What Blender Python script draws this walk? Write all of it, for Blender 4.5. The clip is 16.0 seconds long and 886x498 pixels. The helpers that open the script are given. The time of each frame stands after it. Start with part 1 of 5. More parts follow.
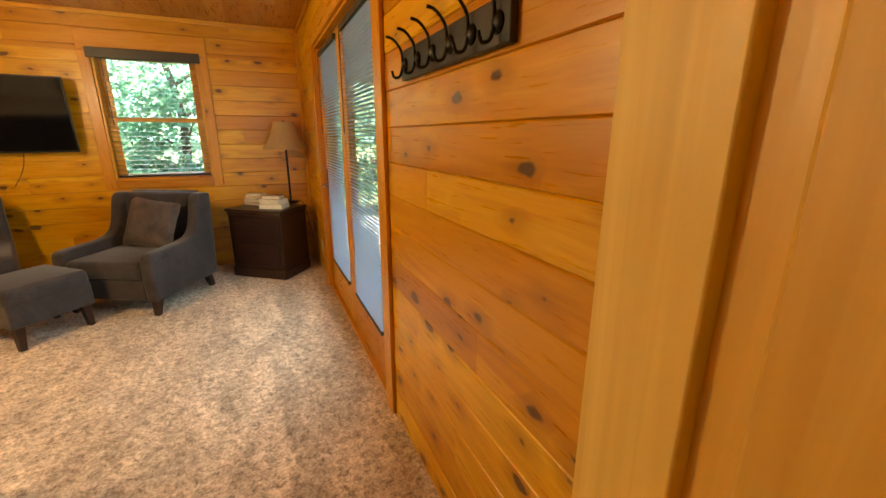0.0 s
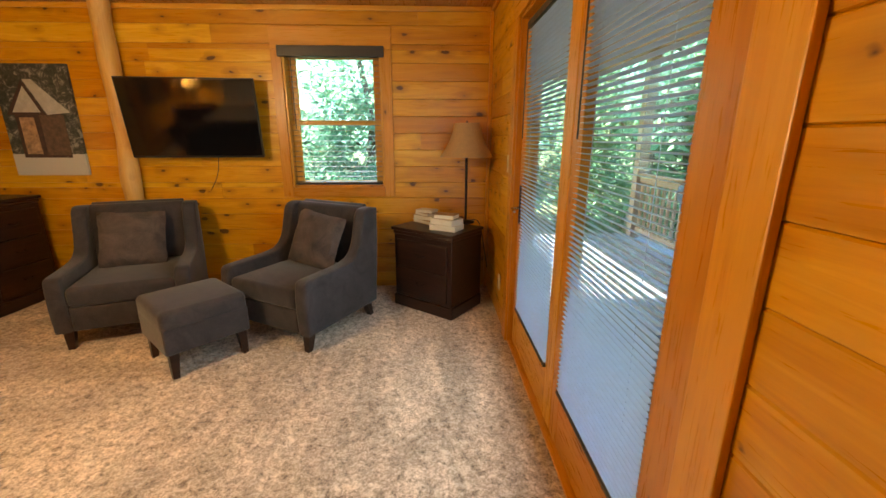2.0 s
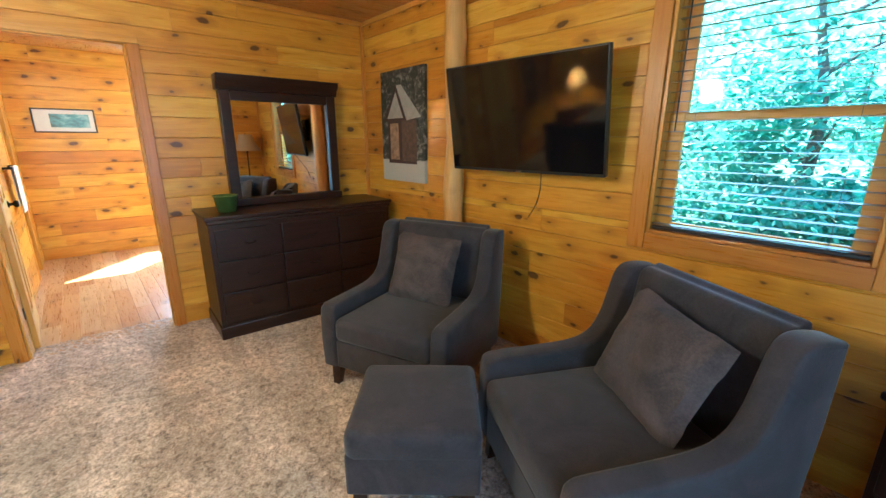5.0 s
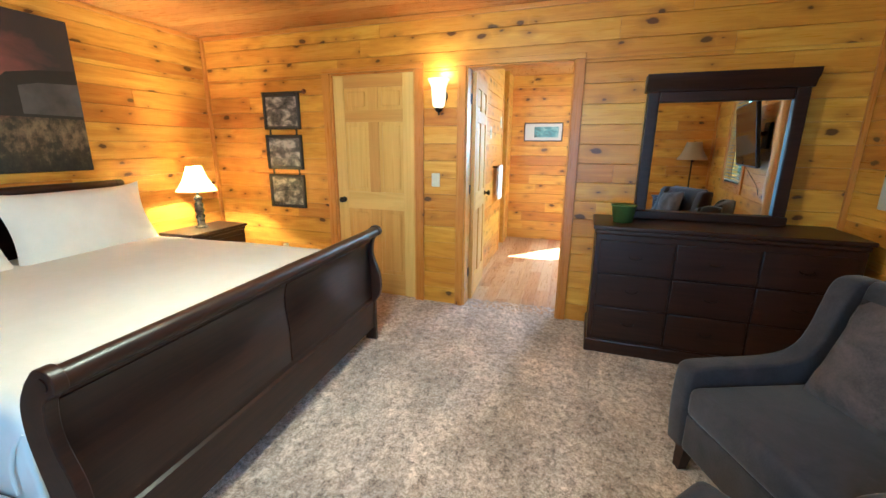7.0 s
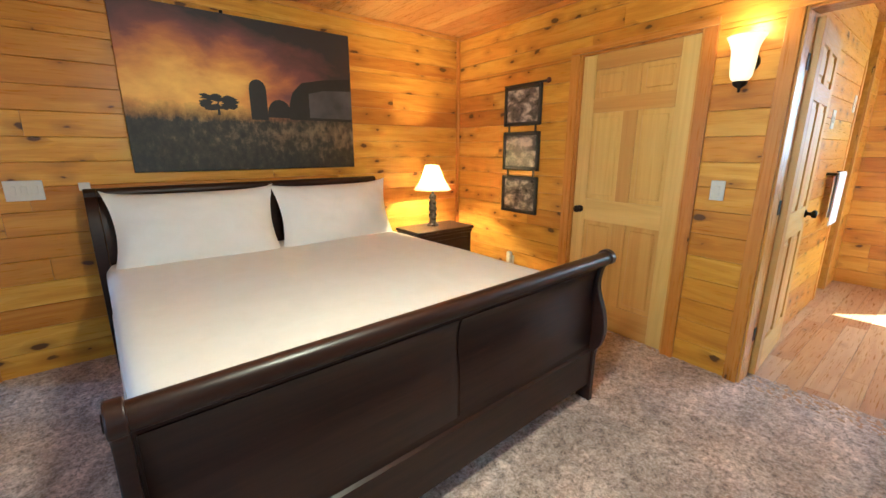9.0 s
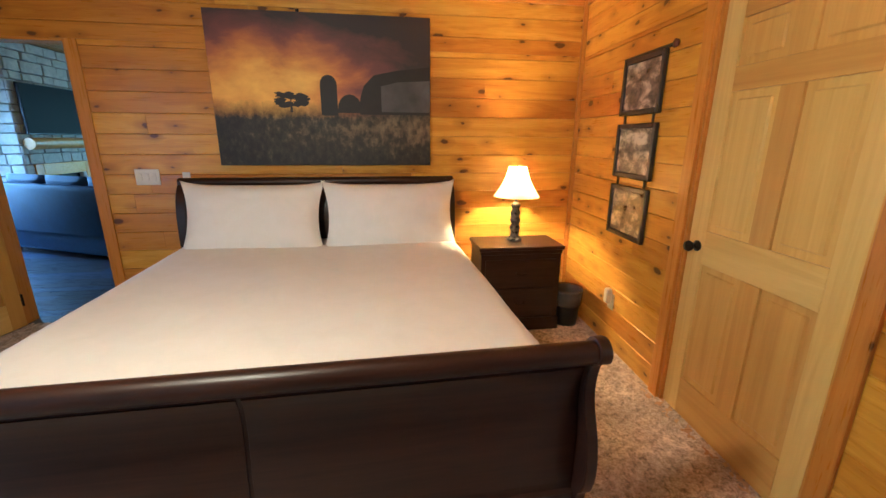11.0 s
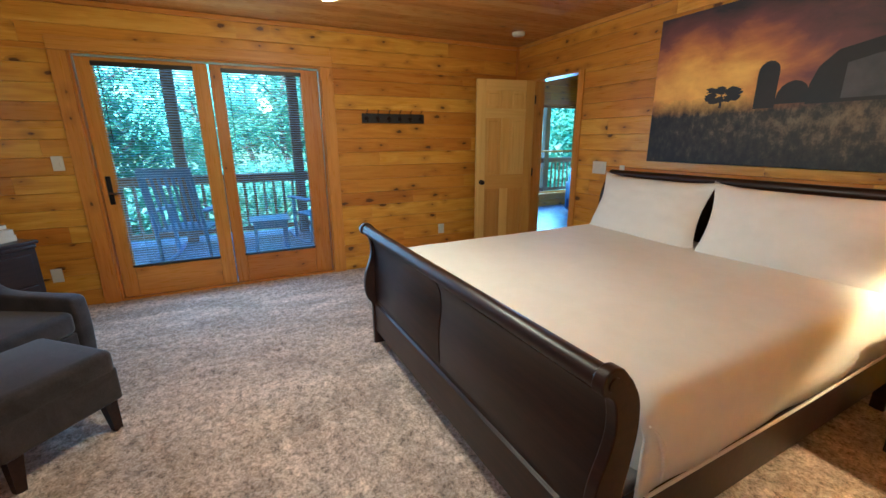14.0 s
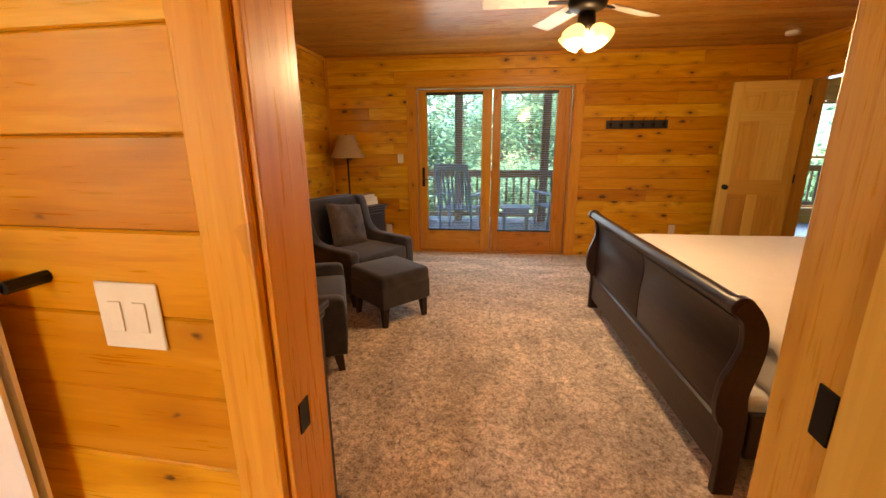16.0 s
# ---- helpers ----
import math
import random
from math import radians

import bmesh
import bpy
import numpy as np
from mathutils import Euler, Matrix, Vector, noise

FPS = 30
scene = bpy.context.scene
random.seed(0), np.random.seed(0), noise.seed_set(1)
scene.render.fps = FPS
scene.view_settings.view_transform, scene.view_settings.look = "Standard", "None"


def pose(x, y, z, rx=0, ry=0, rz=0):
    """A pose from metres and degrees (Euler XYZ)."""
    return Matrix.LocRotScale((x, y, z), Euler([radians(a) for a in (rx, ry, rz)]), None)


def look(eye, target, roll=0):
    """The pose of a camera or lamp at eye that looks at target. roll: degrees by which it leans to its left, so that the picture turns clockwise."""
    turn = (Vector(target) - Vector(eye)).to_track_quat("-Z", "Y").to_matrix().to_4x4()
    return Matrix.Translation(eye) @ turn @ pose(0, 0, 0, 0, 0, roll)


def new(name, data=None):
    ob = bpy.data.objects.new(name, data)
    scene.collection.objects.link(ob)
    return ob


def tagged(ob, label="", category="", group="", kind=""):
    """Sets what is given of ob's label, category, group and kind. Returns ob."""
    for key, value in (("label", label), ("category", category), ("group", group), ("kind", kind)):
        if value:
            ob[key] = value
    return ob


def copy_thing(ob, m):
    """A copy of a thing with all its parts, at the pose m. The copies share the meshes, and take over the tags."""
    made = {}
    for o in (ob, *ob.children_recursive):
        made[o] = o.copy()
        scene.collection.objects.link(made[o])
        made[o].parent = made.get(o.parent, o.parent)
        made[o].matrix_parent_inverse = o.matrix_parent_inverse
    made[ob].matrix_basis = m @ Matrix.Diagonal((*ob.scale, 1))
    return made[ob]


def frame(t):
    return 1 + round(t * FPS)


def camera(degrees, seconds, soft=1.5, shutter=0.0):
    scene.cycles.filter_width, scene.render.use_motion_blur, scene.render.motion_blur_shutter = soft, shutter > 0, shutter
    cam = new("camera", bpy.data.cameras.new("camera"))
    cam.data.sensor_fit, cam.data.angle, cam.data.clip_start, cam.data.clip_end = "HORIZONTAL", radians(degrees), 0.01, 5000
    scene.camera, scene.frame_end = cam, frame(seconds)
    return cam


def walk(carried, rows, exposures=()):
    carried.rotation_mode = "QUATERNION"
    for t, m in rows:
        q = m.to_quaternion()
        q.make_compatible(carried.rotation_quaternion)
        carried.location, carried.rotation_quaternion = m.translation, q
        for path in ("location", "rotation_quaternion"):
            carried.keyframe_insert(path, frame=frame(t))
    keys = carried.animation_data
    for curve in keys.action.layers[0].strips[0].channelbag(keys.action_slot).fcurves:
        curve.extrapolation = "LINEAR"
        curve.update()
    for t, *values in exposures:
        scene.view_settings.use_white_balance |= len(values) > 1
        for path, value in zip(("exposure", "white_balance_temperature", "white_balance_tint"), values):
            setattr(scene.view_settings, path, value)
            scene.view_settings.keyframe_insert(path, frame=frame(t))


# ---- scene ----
cam = camera(94.9, 16.0)
PATH = [
    (0, (-0.136, 0.335, 1.37), (0.65, 2.094, 0.833), 0.1),
    (0.5, (-0.071, 0.613, 1.403), (0.486, 2.454, 0.858), 0.3),
    (1, (-0.104, 0.917, 1.408), (0.302, 2.801, 0.872), 0.3),
    (1.5, (-0.146, 1.205, 1.402), (0.099, 3.116, 0.864), 0.3),
    (2, (-0.157, 1.467, 1.383), (-0.098, 3.395, 0.857), 0.1),
    (2.5, (-0.155, 1.76, 1.406), (-0.301, 3.684, 0.88), 0.2),
    (3, (-0.23, 2.035, 1.383), (-0.602, 3.929, 0.859), 0.2),
    (3.2, (-0.289, 2.144, 1.395), (-0.744, 4.02, 0.869), 0.3),
    (5.3, (-0.592, 3.137, 1.405), (-2.195, 4.219, 0.895), 0.0),
    (5.5, (-0.623, 3.165, 1.405), (-2.318, 4.097, 0.899), -0.0),
    (6, (-0.692, 3.305, 1.382), (-2.577, 3.756, 0.887), -0.1),
    (6.5, (-0.748, 3.4, 1.382), (-2.688, 3.321, 0.901), 0.1),
    (7, (-0.793, 3.446, 1.392), (-2.651, 2.887, 0.908), 0.4),
    (7.5, (-0.835, 3.413, 1.387), (-2.534, 2.475, 0.9), 0.5),
    (8, (-0.985, 3.298, 1.373), (-2.509, 2.099, 0.883), 0.6),
    (8.4, (-1.195, 3.244, 1.353), (-2.602, 1.911, 0.861), 0.9),
    (8.5, (-1.227, 3.242, 1.35), (-2.603, 1.875, 0.862), 0.7),
    (11, (-2.738, 3.159, 1.4), (-3.008, 1.247, 0.88), 0.4),
    (11.5, (-2.975, 3.165, 1.414), (-2.895, 1.235, 0.895), 0.3),
    (12, (-3.256, 3.075, 1.383), (-2.776, 1.202, 0.87), 0.4),
    (12.5, (-3.493, 2.998, 1.409), (-2.618, 1.278, 0.885), 0.1),
    (13, (-3.691, 2.905, 1.403), (-2.443, 1.434, 0.877), -0.1),
    (13.5, (-3.812, 2.856, 1.389), (-2.268, 1.695, 0.868), -0.2),
    (14, (-3.935, 2.917, 1.385), (-2.19, 2.09, 0.865), -0.3),
    (14.5, (-4.098, 3.032, 1.409), (-2.238, 2.504, 0.895), -0.4),
    (15, (-4.331, 3.046, 1.436), (-2.417, 2.772, 0.925), -0.4),
    (15.5, (-4.569, 3.029, 1.444), (-2.665, 2.995, 0.937), -0.4),
    (16, (-4.829, 3.102, 1.41), (-2.955, 3.329, 0.915), -0.3),
]
EXPOSURES = [(0, 4.05, 9500, 5), (1.5, 4.0, 9000, 4), (2.5, 4.0, 7800, 6), (3, 3.97, 10200, 20), (3.2, 3.97, 10200, 20), (5.4, 4.27, 4250, -14), (8.6, 3.92, 4500, -8), (11, 3.7, 4950, 2), (13, 3.63, 4850, 1), (15, 3.6, 4550, -6), (15.6, 3.6, 4550, -6), (16, 3.68, 8600, 16)]
walk(cam, [(t, look(eye, target, roll)) for t, eye, target, roll in PATH],
     exposures=EXPOSURES)


# ---- world, sun, large lights ----
world = bpy.data.worlds.new("world")
scene.world = world
world.use_nodes = True
wn = world.node_tree
sky = wn.nodes.new("ShaderNodeTexSky")
sky.sky_type, sky.sun_disc = "NISHITA", False
sky.sun_elevation, sky.sun_rotation = radians(50), radians(-48)
sky.ozone_density = 5.0
wn.links.new(sky.outputs[0], wn.nodes["Background"].inputs[0])
wn.nodes["Background"].inputs[1].default_value = 0.15


DIM = 0.2  # the lamps and window lights against the full sun outside


def lamp(name, kind, m, energy, color, size=0.1, size_y=None, angle=0.01):
    data = bpy.data.lights.new(name, kind)
    data.energy, data.color = energy * (1.0 if kind == "SUN" else DIM), color
    if kind == "AREA":
        data.size = size
        if size_y:
            data.shape, data.size_y = "RECTANGLE", size_y
    elif kind == "SUN":
        data.angle = angle
    else:
        data.shadow_soft_size = size
    ob = new(name, data)
    ob.matrix_world = m
    return ob


lamp("sun", "SUN", look((-6, 4, 8), (-4.95, 3.05, 6.3)), 2.8, (1.0, 0.96, 0.9), angle=0.009)
lamp("patio_daylight", "AREA", look((0.335, 3.1, 1.15), (-1.5, 3.1, 1.15)), 10, (0.55, 0.77, 1.0), 1.55, 1.6)
# stands for daylight through the hall's assumed, unseen west opening
lamp("hall_daylight", "AREA", look((-7.4, 4.1, 1.7), (-5.5, 3.4, 0.5)), 21, (0.95, 0.97, 1.0), 0.7, 1.0)
# added fill for the hall's far wall, before a made-up north opening
lamp("hall_daylight_north", "AREA", look((-5.4, 4.6, 1.45), (-7.2, 3.0, 1.1)), 10, (1.0, 0.97, 0.92), 0.6, 0.9)
lamp("living_daylight", "AREA", look((3.1, -2.7, 1.3), (1.0, -2.2, 0.6)), 44, (0.34, 0.6, 1.0), 1.0, 1.7)
# added blue fill for the living room, no source known on this side
lamp("living_daylight_south", "AREA", look((-0.1, -6.6, 1.4), (0.3, -3.0, 0.9)), 20, (0.32, 0.6, 1.0), 1.4, 1.8)


# ---- materials ----
def mat(name, color=(0.5, 0.5, 0.5), rough=0.5, metal=0.0, **more):
    m = bpy.data.materials.new(name)
    m.use_nodes = True
    b = m.node_tree.nodes["Principled BSDF"]
    b.inputs["Base Color"].default_value = (*color, 1)
    b.inputs["Roughness"].default_value = rough
    b.inputs["Metallic"].default_value = metal
    for k, v in more.items():
        b.inputs[k.replace("_", " ")].default_value = v
    return m


class Nodes:
    """Short hand for building a material's nodes."""

    def __init__(self, m):
        self.t = m.node_tree
        self.b = self.t.nodes["Principled BSDF"]

    def add(self, kind, **sets):
        n = self.t.nodes.new(kind)
        for k, v in sets.items():
            if k in n.inputs:
                if hasattr(v, "is_output"):
                    self.t.links.new(v, n.inputs[k])
                else:
                    n.inputs[k].default_value = v
        return n

    def link(self, a, b):
        self.t.links.new(a, b)

    def coords(self, scale=(1, 1, 1), vary=True, kind="Object"):
        tc = self.add("ShaderNodeTexCoord")
        mp = self.add("ShaderNodeMapping", Vector=tc.outputs[kind], Scale=scale)
        if vary:
            oi = self.add("ShaderNodeObjectInfo")
            mul = self.math("MULTIPLY", oi.outputs["Random"], 71.3)
            cx = self.add("ShaderNodeCombineXYZ", X=mul, Y=mul, Z=mul)
            self.link(cx.outputs[0], mp.inputs["Location"])
        return mp.outputs[0]

    def math(self, op, a, b=0.0):
        n = self.t.nodes.new("ShaderNodeMath")
        n.operation = op
        for i, v in enumerate((a, b)):
            if hasattr(v, "is_output"):
                self.link(v, n.inputs[i])
            else:
                n.inputs[i].default_value = v
        return n.outputs[0]

    def noise(self, vec, scale, detail=4.0, rough=0.55, dist=0.0):
        n = self.add("ShaderNodeTexNoise", Vector=vec, Scale=scale, Detail=detail, Roughness=rough, Distortion=dist)
        return n.outputs["Fac"]

    def ramp(self, fac, stops):
        n = self.add("ShaderNodeValToRGB", Fac=fac)
        e = n.color_ramp.elements
        while len(e) < len(stops):
            e.new(0.5)
        for el, (p, c) in zip(e, stops):
            el.position = p
            el.color = (*c, 1) if len(c) == 3 else c
        return n.outputs["Color"]

    def mix(self, fac, a, b, mode="MIX"):
        n = self.t.nodes.new("ShaderNodeMix")
        n.data_type, n.blend_type = "RGBA", mode
        for sock, v in ((n.inputs[0], fac), (n.inputs[6], a), (n.inputs[7], b)):
            if hasattr(v, "is_output"):
                self.link(v, sock)
            else:
                sock.default_value = v if not isinstance(v, tuple) else (*v, 1)
        return n.outputs[2]

    def bump(self, h, strength=0.2, dist=0.01):
        n = self.add("ShaderNodeBump", Height=h, Strength=strength, Distance=dist)
        self.link(n.outputs[0], self.b.inputs["Normal"])

    def color(self, c):
        self.link(c, self.b.inputs["Base Color"])


def pine(name, light, mid, dark, knots=1.0, rough=0.32, stretch=(0.9, 9, 9), island=False, grain=0.3, relief=0.12, ring=0.35):
    """Knotty boards, the grain along local x."""
    m = mat(name, mid, rough)
    n = Nodes(m)
    v = n.coords(stretch)
    big = n.noise(v, 1.6, 3.0, 0.5, 1.2)
    fine = n.noise(n.coords((3, 60, 60)), 2.0, 4.0, 0.6, 0.3)
    wave = n.math("FRACT", n.math("MULTIPLY", big, 7.0))
    rings = n.math("ABSOLUTE", n.math("SUBTRACT", wave, 0.5))
    base = n.ramp(n.math("ADD", n.math("MULTIPLY", big, 0.75), n.math("MULTIPLY", fine, grain)), [(0.25, dark), (0.52, mid), (0.8, light)])
    base = n.mix(n.math("MULTIPLY", rings, ring), base, dark)
    oi = n.add("ShaderNodeObjectInfo")
    tone = n.ramp(n.add("ShaderNodeNewGeometry").outputs["Random Per Island"] if island else oi.outputs["Random"], [(0.0, (0.74, 0.61, 0.5)), (0.2, (0.88, 0.82, 0.74)), (0.5, (1.0, 1.0, 1.0)), (0.75, (1.05, 1.17, 1.3)), (1.0, (1.12, 1.34, 1.8))])
    base = n.mix(0.85, base, tone, "MULTIPLY")
    if knots:
        flat = n.add("ShaderNodeSeparateXYZ", Vector=n.coords((4.2, 8.0, 8.0)))
        kv = n.add("ShaderNodeCombineXYZ", X=flat.outputs[0], Y=n.math("ADD", flat.outputs[1], flat.outputs[2])).outputs[0]
        wob = n.add("ShaderNodeTexNoise", Vector=kv, Scale=3.0)
        kv2 = n.add("ShaderNodeVectorMath")
        kv2.operation = "MULTIPLY_ADD"
        n.link(wob.outputs["Color"], kv2.inputs[0])
        kv2.inputs[1].default_value = (0.22, 0.22, 0.22)
        n.link(kv, kv2.inputs[2])
        vor = n.add("ShaderNodeTexVoronoi")
        vor.voronoi_dimensions = "2D"
        n.link(kv2.outputs[0], vor.inputs["Vector"])
        vor.inputs["Scale"].default_value = 1.0
        sel = n.add("ShaderNodeSeparateColor", Color=vor.outputs["Color"])
        size = n.math("ADD", n.math("MULTIPLY", n.math("POWER", sel.outputs[0], 2.5), 0.15 * knots), 0.016)
        core = n.add("ShaderNodeMapRange", Value=n.math("SUBTRACT", vor.outputs["Distance"], size))
        core.inputs[1].default_value, core.inputs[2].default_value = -0.02, 0.035
        core.inputs[3].default_value, core.inputs[4].default_value = 1.0, 0.0
        halo = n.add("ShaderNodeMapRange", Value=n.math("SUBTRACT", vor.outputs["Distance"], size))
        halo.inputs[1].default_value, halo.inputs[2].default_value = -0.03, 0.34
        halo.inputs[3].default_value, halo.inputs[4].default_value = 0.6, 0.0
        pick = n.math("GREATER_THAN", sel.outputs[1], 0.5 if knots > 0.7 else 0.85)
        base = n.mix(n.math("MULTIPLY", halo.outputs[0], pick), base, tuple(c * 0.62 for c in dark))
        base = n.mix(n.math("MULTIPLY", core.outputs[0], n.math("MULTIPLY", pick, 0.9)), base, (0.075, 0.026, 0.009))
    n.color(base)
    n.link(n.ramp(fine, [(0.3, (rough - 0.08,) * 3), (0.7, (rough + 0.14,) * 3)]), n.b.inputs["Roughness"])
    n.bump(n.math("ADD", fine, n.math("MULTIPLY", big, 0.5)), relief, 0.004)
    return m


def cloth(name, c1, c2, scale=60, rough=0.9, sheen=0.0, bump=0.3):
    m = mat(name, c1, rough)
    n = Nodes(m)
    v = n.coords()
    f = n.noise(v, scale, 5.0, 0.7)
    g = n.noise(v, 7.0, 4.0, 0.65, 0.8)
    n.color(n.ramp(n.math("ADD", n.math("MULTIPLY", f, 0.35), n.math("MULTIPLY", g, 0.65)), [(0.35, c1), (0.65, c2)]))
    n.b.inputs["Sheen Weight"].default_value = sheen
    n.bump(f, bump, 0.004)
    return m


def painted(name, c, rough=0.4, metal=0.0, var=0.15, scale=25):
    m = mat(name, c, rough, metal)
    n = Nodes(m)
    f = n.noise(n.coords(), scale, 4.0, 0.6)
    n.color(n.ramp(f, [(0.3, tuple(x * (1 - var) for x in c)), (0.7, tuple(min(1, x * (1 + var)) for x in c))]))
    n.link(n.ramp(f, [(0.3, (max(0, rough - 0.08),) * 3), (0.7, (min(1, rough + 0.1),) * 3)]), n.b.inputs["Roughness"])
    return m


PINE = pine("knotty_pine", (0.78, 0.415, 0.052), (0.66, 0.298, 0.019), (0.47, 0.165, 0.008))
CEIL = pine("ceiling_pine", (0.6, 0.29, 0.07), (0.5, 0.215, 0.042), (0.41, 0.16, 0.028), 0.6, 0.3, (0.4, 3.5, 3.5), island=True, grain=0.05, relief=0.008, ring=0.1)
TRIM = pine("pine_trim", (0.7, 0.33, 0.05), (0.61, 0.255, 0.03), (0.48, 0.17, 0.017), 0.35, 0.3, (0.6, 14, 14))
DOOR = pine("clear_pine_door", (0.78, 0.49, 0.13), (0.71, 0.42, 0.095), (0.6, 0.32, 0.06), 0.0, 0.4, (0.5, 12, 12), grain=0.2, relief=0.05)
LOG = pine("peeled_log", (0.75, 0.48, 0.18), (0.66, 0.38, 0.11), (0.48, 0.23, 0.05), 0.6, 0.35, (1.0, 5, 5))
FLOORWOOD = pine("hall_floor_wood", (0.62, 0.38, 0.18), (0.52, 0.29, 0.12), (0.42, 0.21, 0.08), 0.3, 0.3, grain=0.1, relief=0.01, ring=0.12)


def espresso():
    m = mat("espresso_wood", (0.016, 0.007, 0.005), 0.3, Specular_IOR_Level=0.36)
    n = Nodes(m)
    f = n.noise(n.coords((2, 30, 30)), 1.5, 4.0, 0.6, 0.4)
    g = n.noise(n.coords(), 3.0, 4.0, 0.6)
    n.color(n.ramp(f, [(0.3, (0.016, 0.0065, 0.0042)), (0.7, (0.036, 0.0135, 0.008))]))
    n.link(n.ramp(g, [(0.3, (0.33,) * 3), (0.7, (0.4,) * 3)]), n.b.inputs["Roughness"])
    n.bump(f, 0.03, 0.002)
    return m


DARK = espresso()
VELVET = cloth("charcoal_velvet", (0.009, 0.0068, 0.0085), (0.042, 0.031, 0.036), 120, 0.8, 0.22, 0.25)
PILLOWCLOTH = cloth("taupe_velvet", (0.026, 0.018, 0.017), (0.1, 0.07, 0.064), 120, 0.85, 0.12, 0.2)
WHITE = cloth("white_cotton", (0.8, 0.77, 0.71), (0.85, 0.82, 0.77), 200, 0.85, 0.1, 0.12)
TOWEL = cloth("white_terry", (0.78, 0.75, 0.72), (0.85, 0.82, 0.8), 300, 0.95, 0.2, 0.5)
BLACKMETAL = painted("dark_bronze", (0.018, 0.014, 0.012), 0.42, 0.7)
BLACKPLASTIC = painted("black_plastic", (0.012, 0.012, 0.013), 0.35)
SCREEN = mat("tv_screen", (0.004, 0.004, 0.005), 0.07, Specular_IOR_Level=0.5)
WHITEPLASTIC = painted("ivory_plastic", (0.72, 0.68, 0.58), 0.35, var=0.04)
CHROME = mat("steel", (0.6, 0.6, 0.6), 0.2, 1.0)
MIRROR = mat("mirror_silver", (0.9, 0.9, 0.9), 0.015, 1.0)
# pale slats, with cool daylight mixed into their colour as blue
SLAT = painted("blind_slat", (0.52, 0.65, 0.88), 0.45, var=0.05)
SLATWOOD = painted("tan_slat", (0.2, 0.135, 0.075), 0.4)
RAILDARK = painted("dark_headrail", (0.03, 0.022, 0.018), 0.4)
PAPER = cloth("book_pages", (0.62, 0.55, 0.42), (0.72, 0.66, 0.54), 300, 0.8)
BOOKTAN = cloth("tan_cover", (0.34, 0.2, 0.09), (0.42, 0.26, 0.13), 90, 0.6)
GREENPOT = painted("green_tin", (0.08, 0.13, 0.035), 0.4)
STONE = cloth("grey_fieldstone", (0.4, 0.37, 0.32), (0.6, 0.56, 0.49), 14, 0.85, 0.0, 0.5)
MORTAR = cloth("mortar", (0.2, 0.19, 0.17), (0.27, 0.25, 0.22), 60, 0.95, 0.0, 0.5)
LEATHER = cloth("navy_leather", (0.005, 0.028, 0.1), (0.009, 0.045, 0.15), 40, 0.6, 0.0, 0.2)
DECKWOOD = pine("weathered_deck", (0.16, 0.18, 0.215), (0.13, 0.145, 0.175), (0.09, 0.1, 0.12), 0.3, 0.7)
RAILWOOD = pine("deck_rail_wood", (0.32, 0.2, 0.12), (0.26, 0.15, 0.09), (0.18, 0.1, 0.06), 0.3, 0.6)
BARK = cloth("bark", (0.07, 0.05, 0.04), (0.14, 0.11, 0.09), 12, 0.95, 0.0, 0.8)
GROUND = cloth("forest_floor", (0.05, 0.085, 0.04), (0.1, 0.14, 0.07), 3, 0.95)
# dark boards; blue window glare is put into the base colour
LIVINGFLOOR = pine("dark_floor", (0.11, 0.13, 0.18), (0.08, 0.098, 0.14), (0.05, 0.06, 0.085), 0.2, 0.3)

GLASS = mat("window_glass", (1, 1, 1), 0.0)
gn = Nodes(GLASS)
gt, gg = gn.add("ShaderNodeBsdfTransparent"), gn.add("ShaderNodeBsdfGlossy", Roughness=0.02)
gf, gm = gn.add("ShaderNodeLayerWeight"), gn.add("ShaderNodeMixShader")
gn.link(gn.math("ADD", gn.math("MULTIPLY", gn.math("POWER", gf.outputs["Facing"], 5.0), 0.8), 0.03), gm.inputs[0]), gn.link(gt.outputs[0], gm.inputs[1]), gn.link(gg.outputs[0], gm.inputs[2])
gn.link(gm.outputs[0], GLASS.node_tree.nodes["Material Output"].inputs[0])


def glowing(name, color, strength, base=(0.8, 0.7, 0.5)):
    m = mat(name, base, 0.6)
    b = m.node_tree.nodes["Principled BSDF"]
    b.inputs["Emission Color"].default_value = (*color, 1)
    b.inputs["Emission Strength"].default_value = strength * DIM
    return m


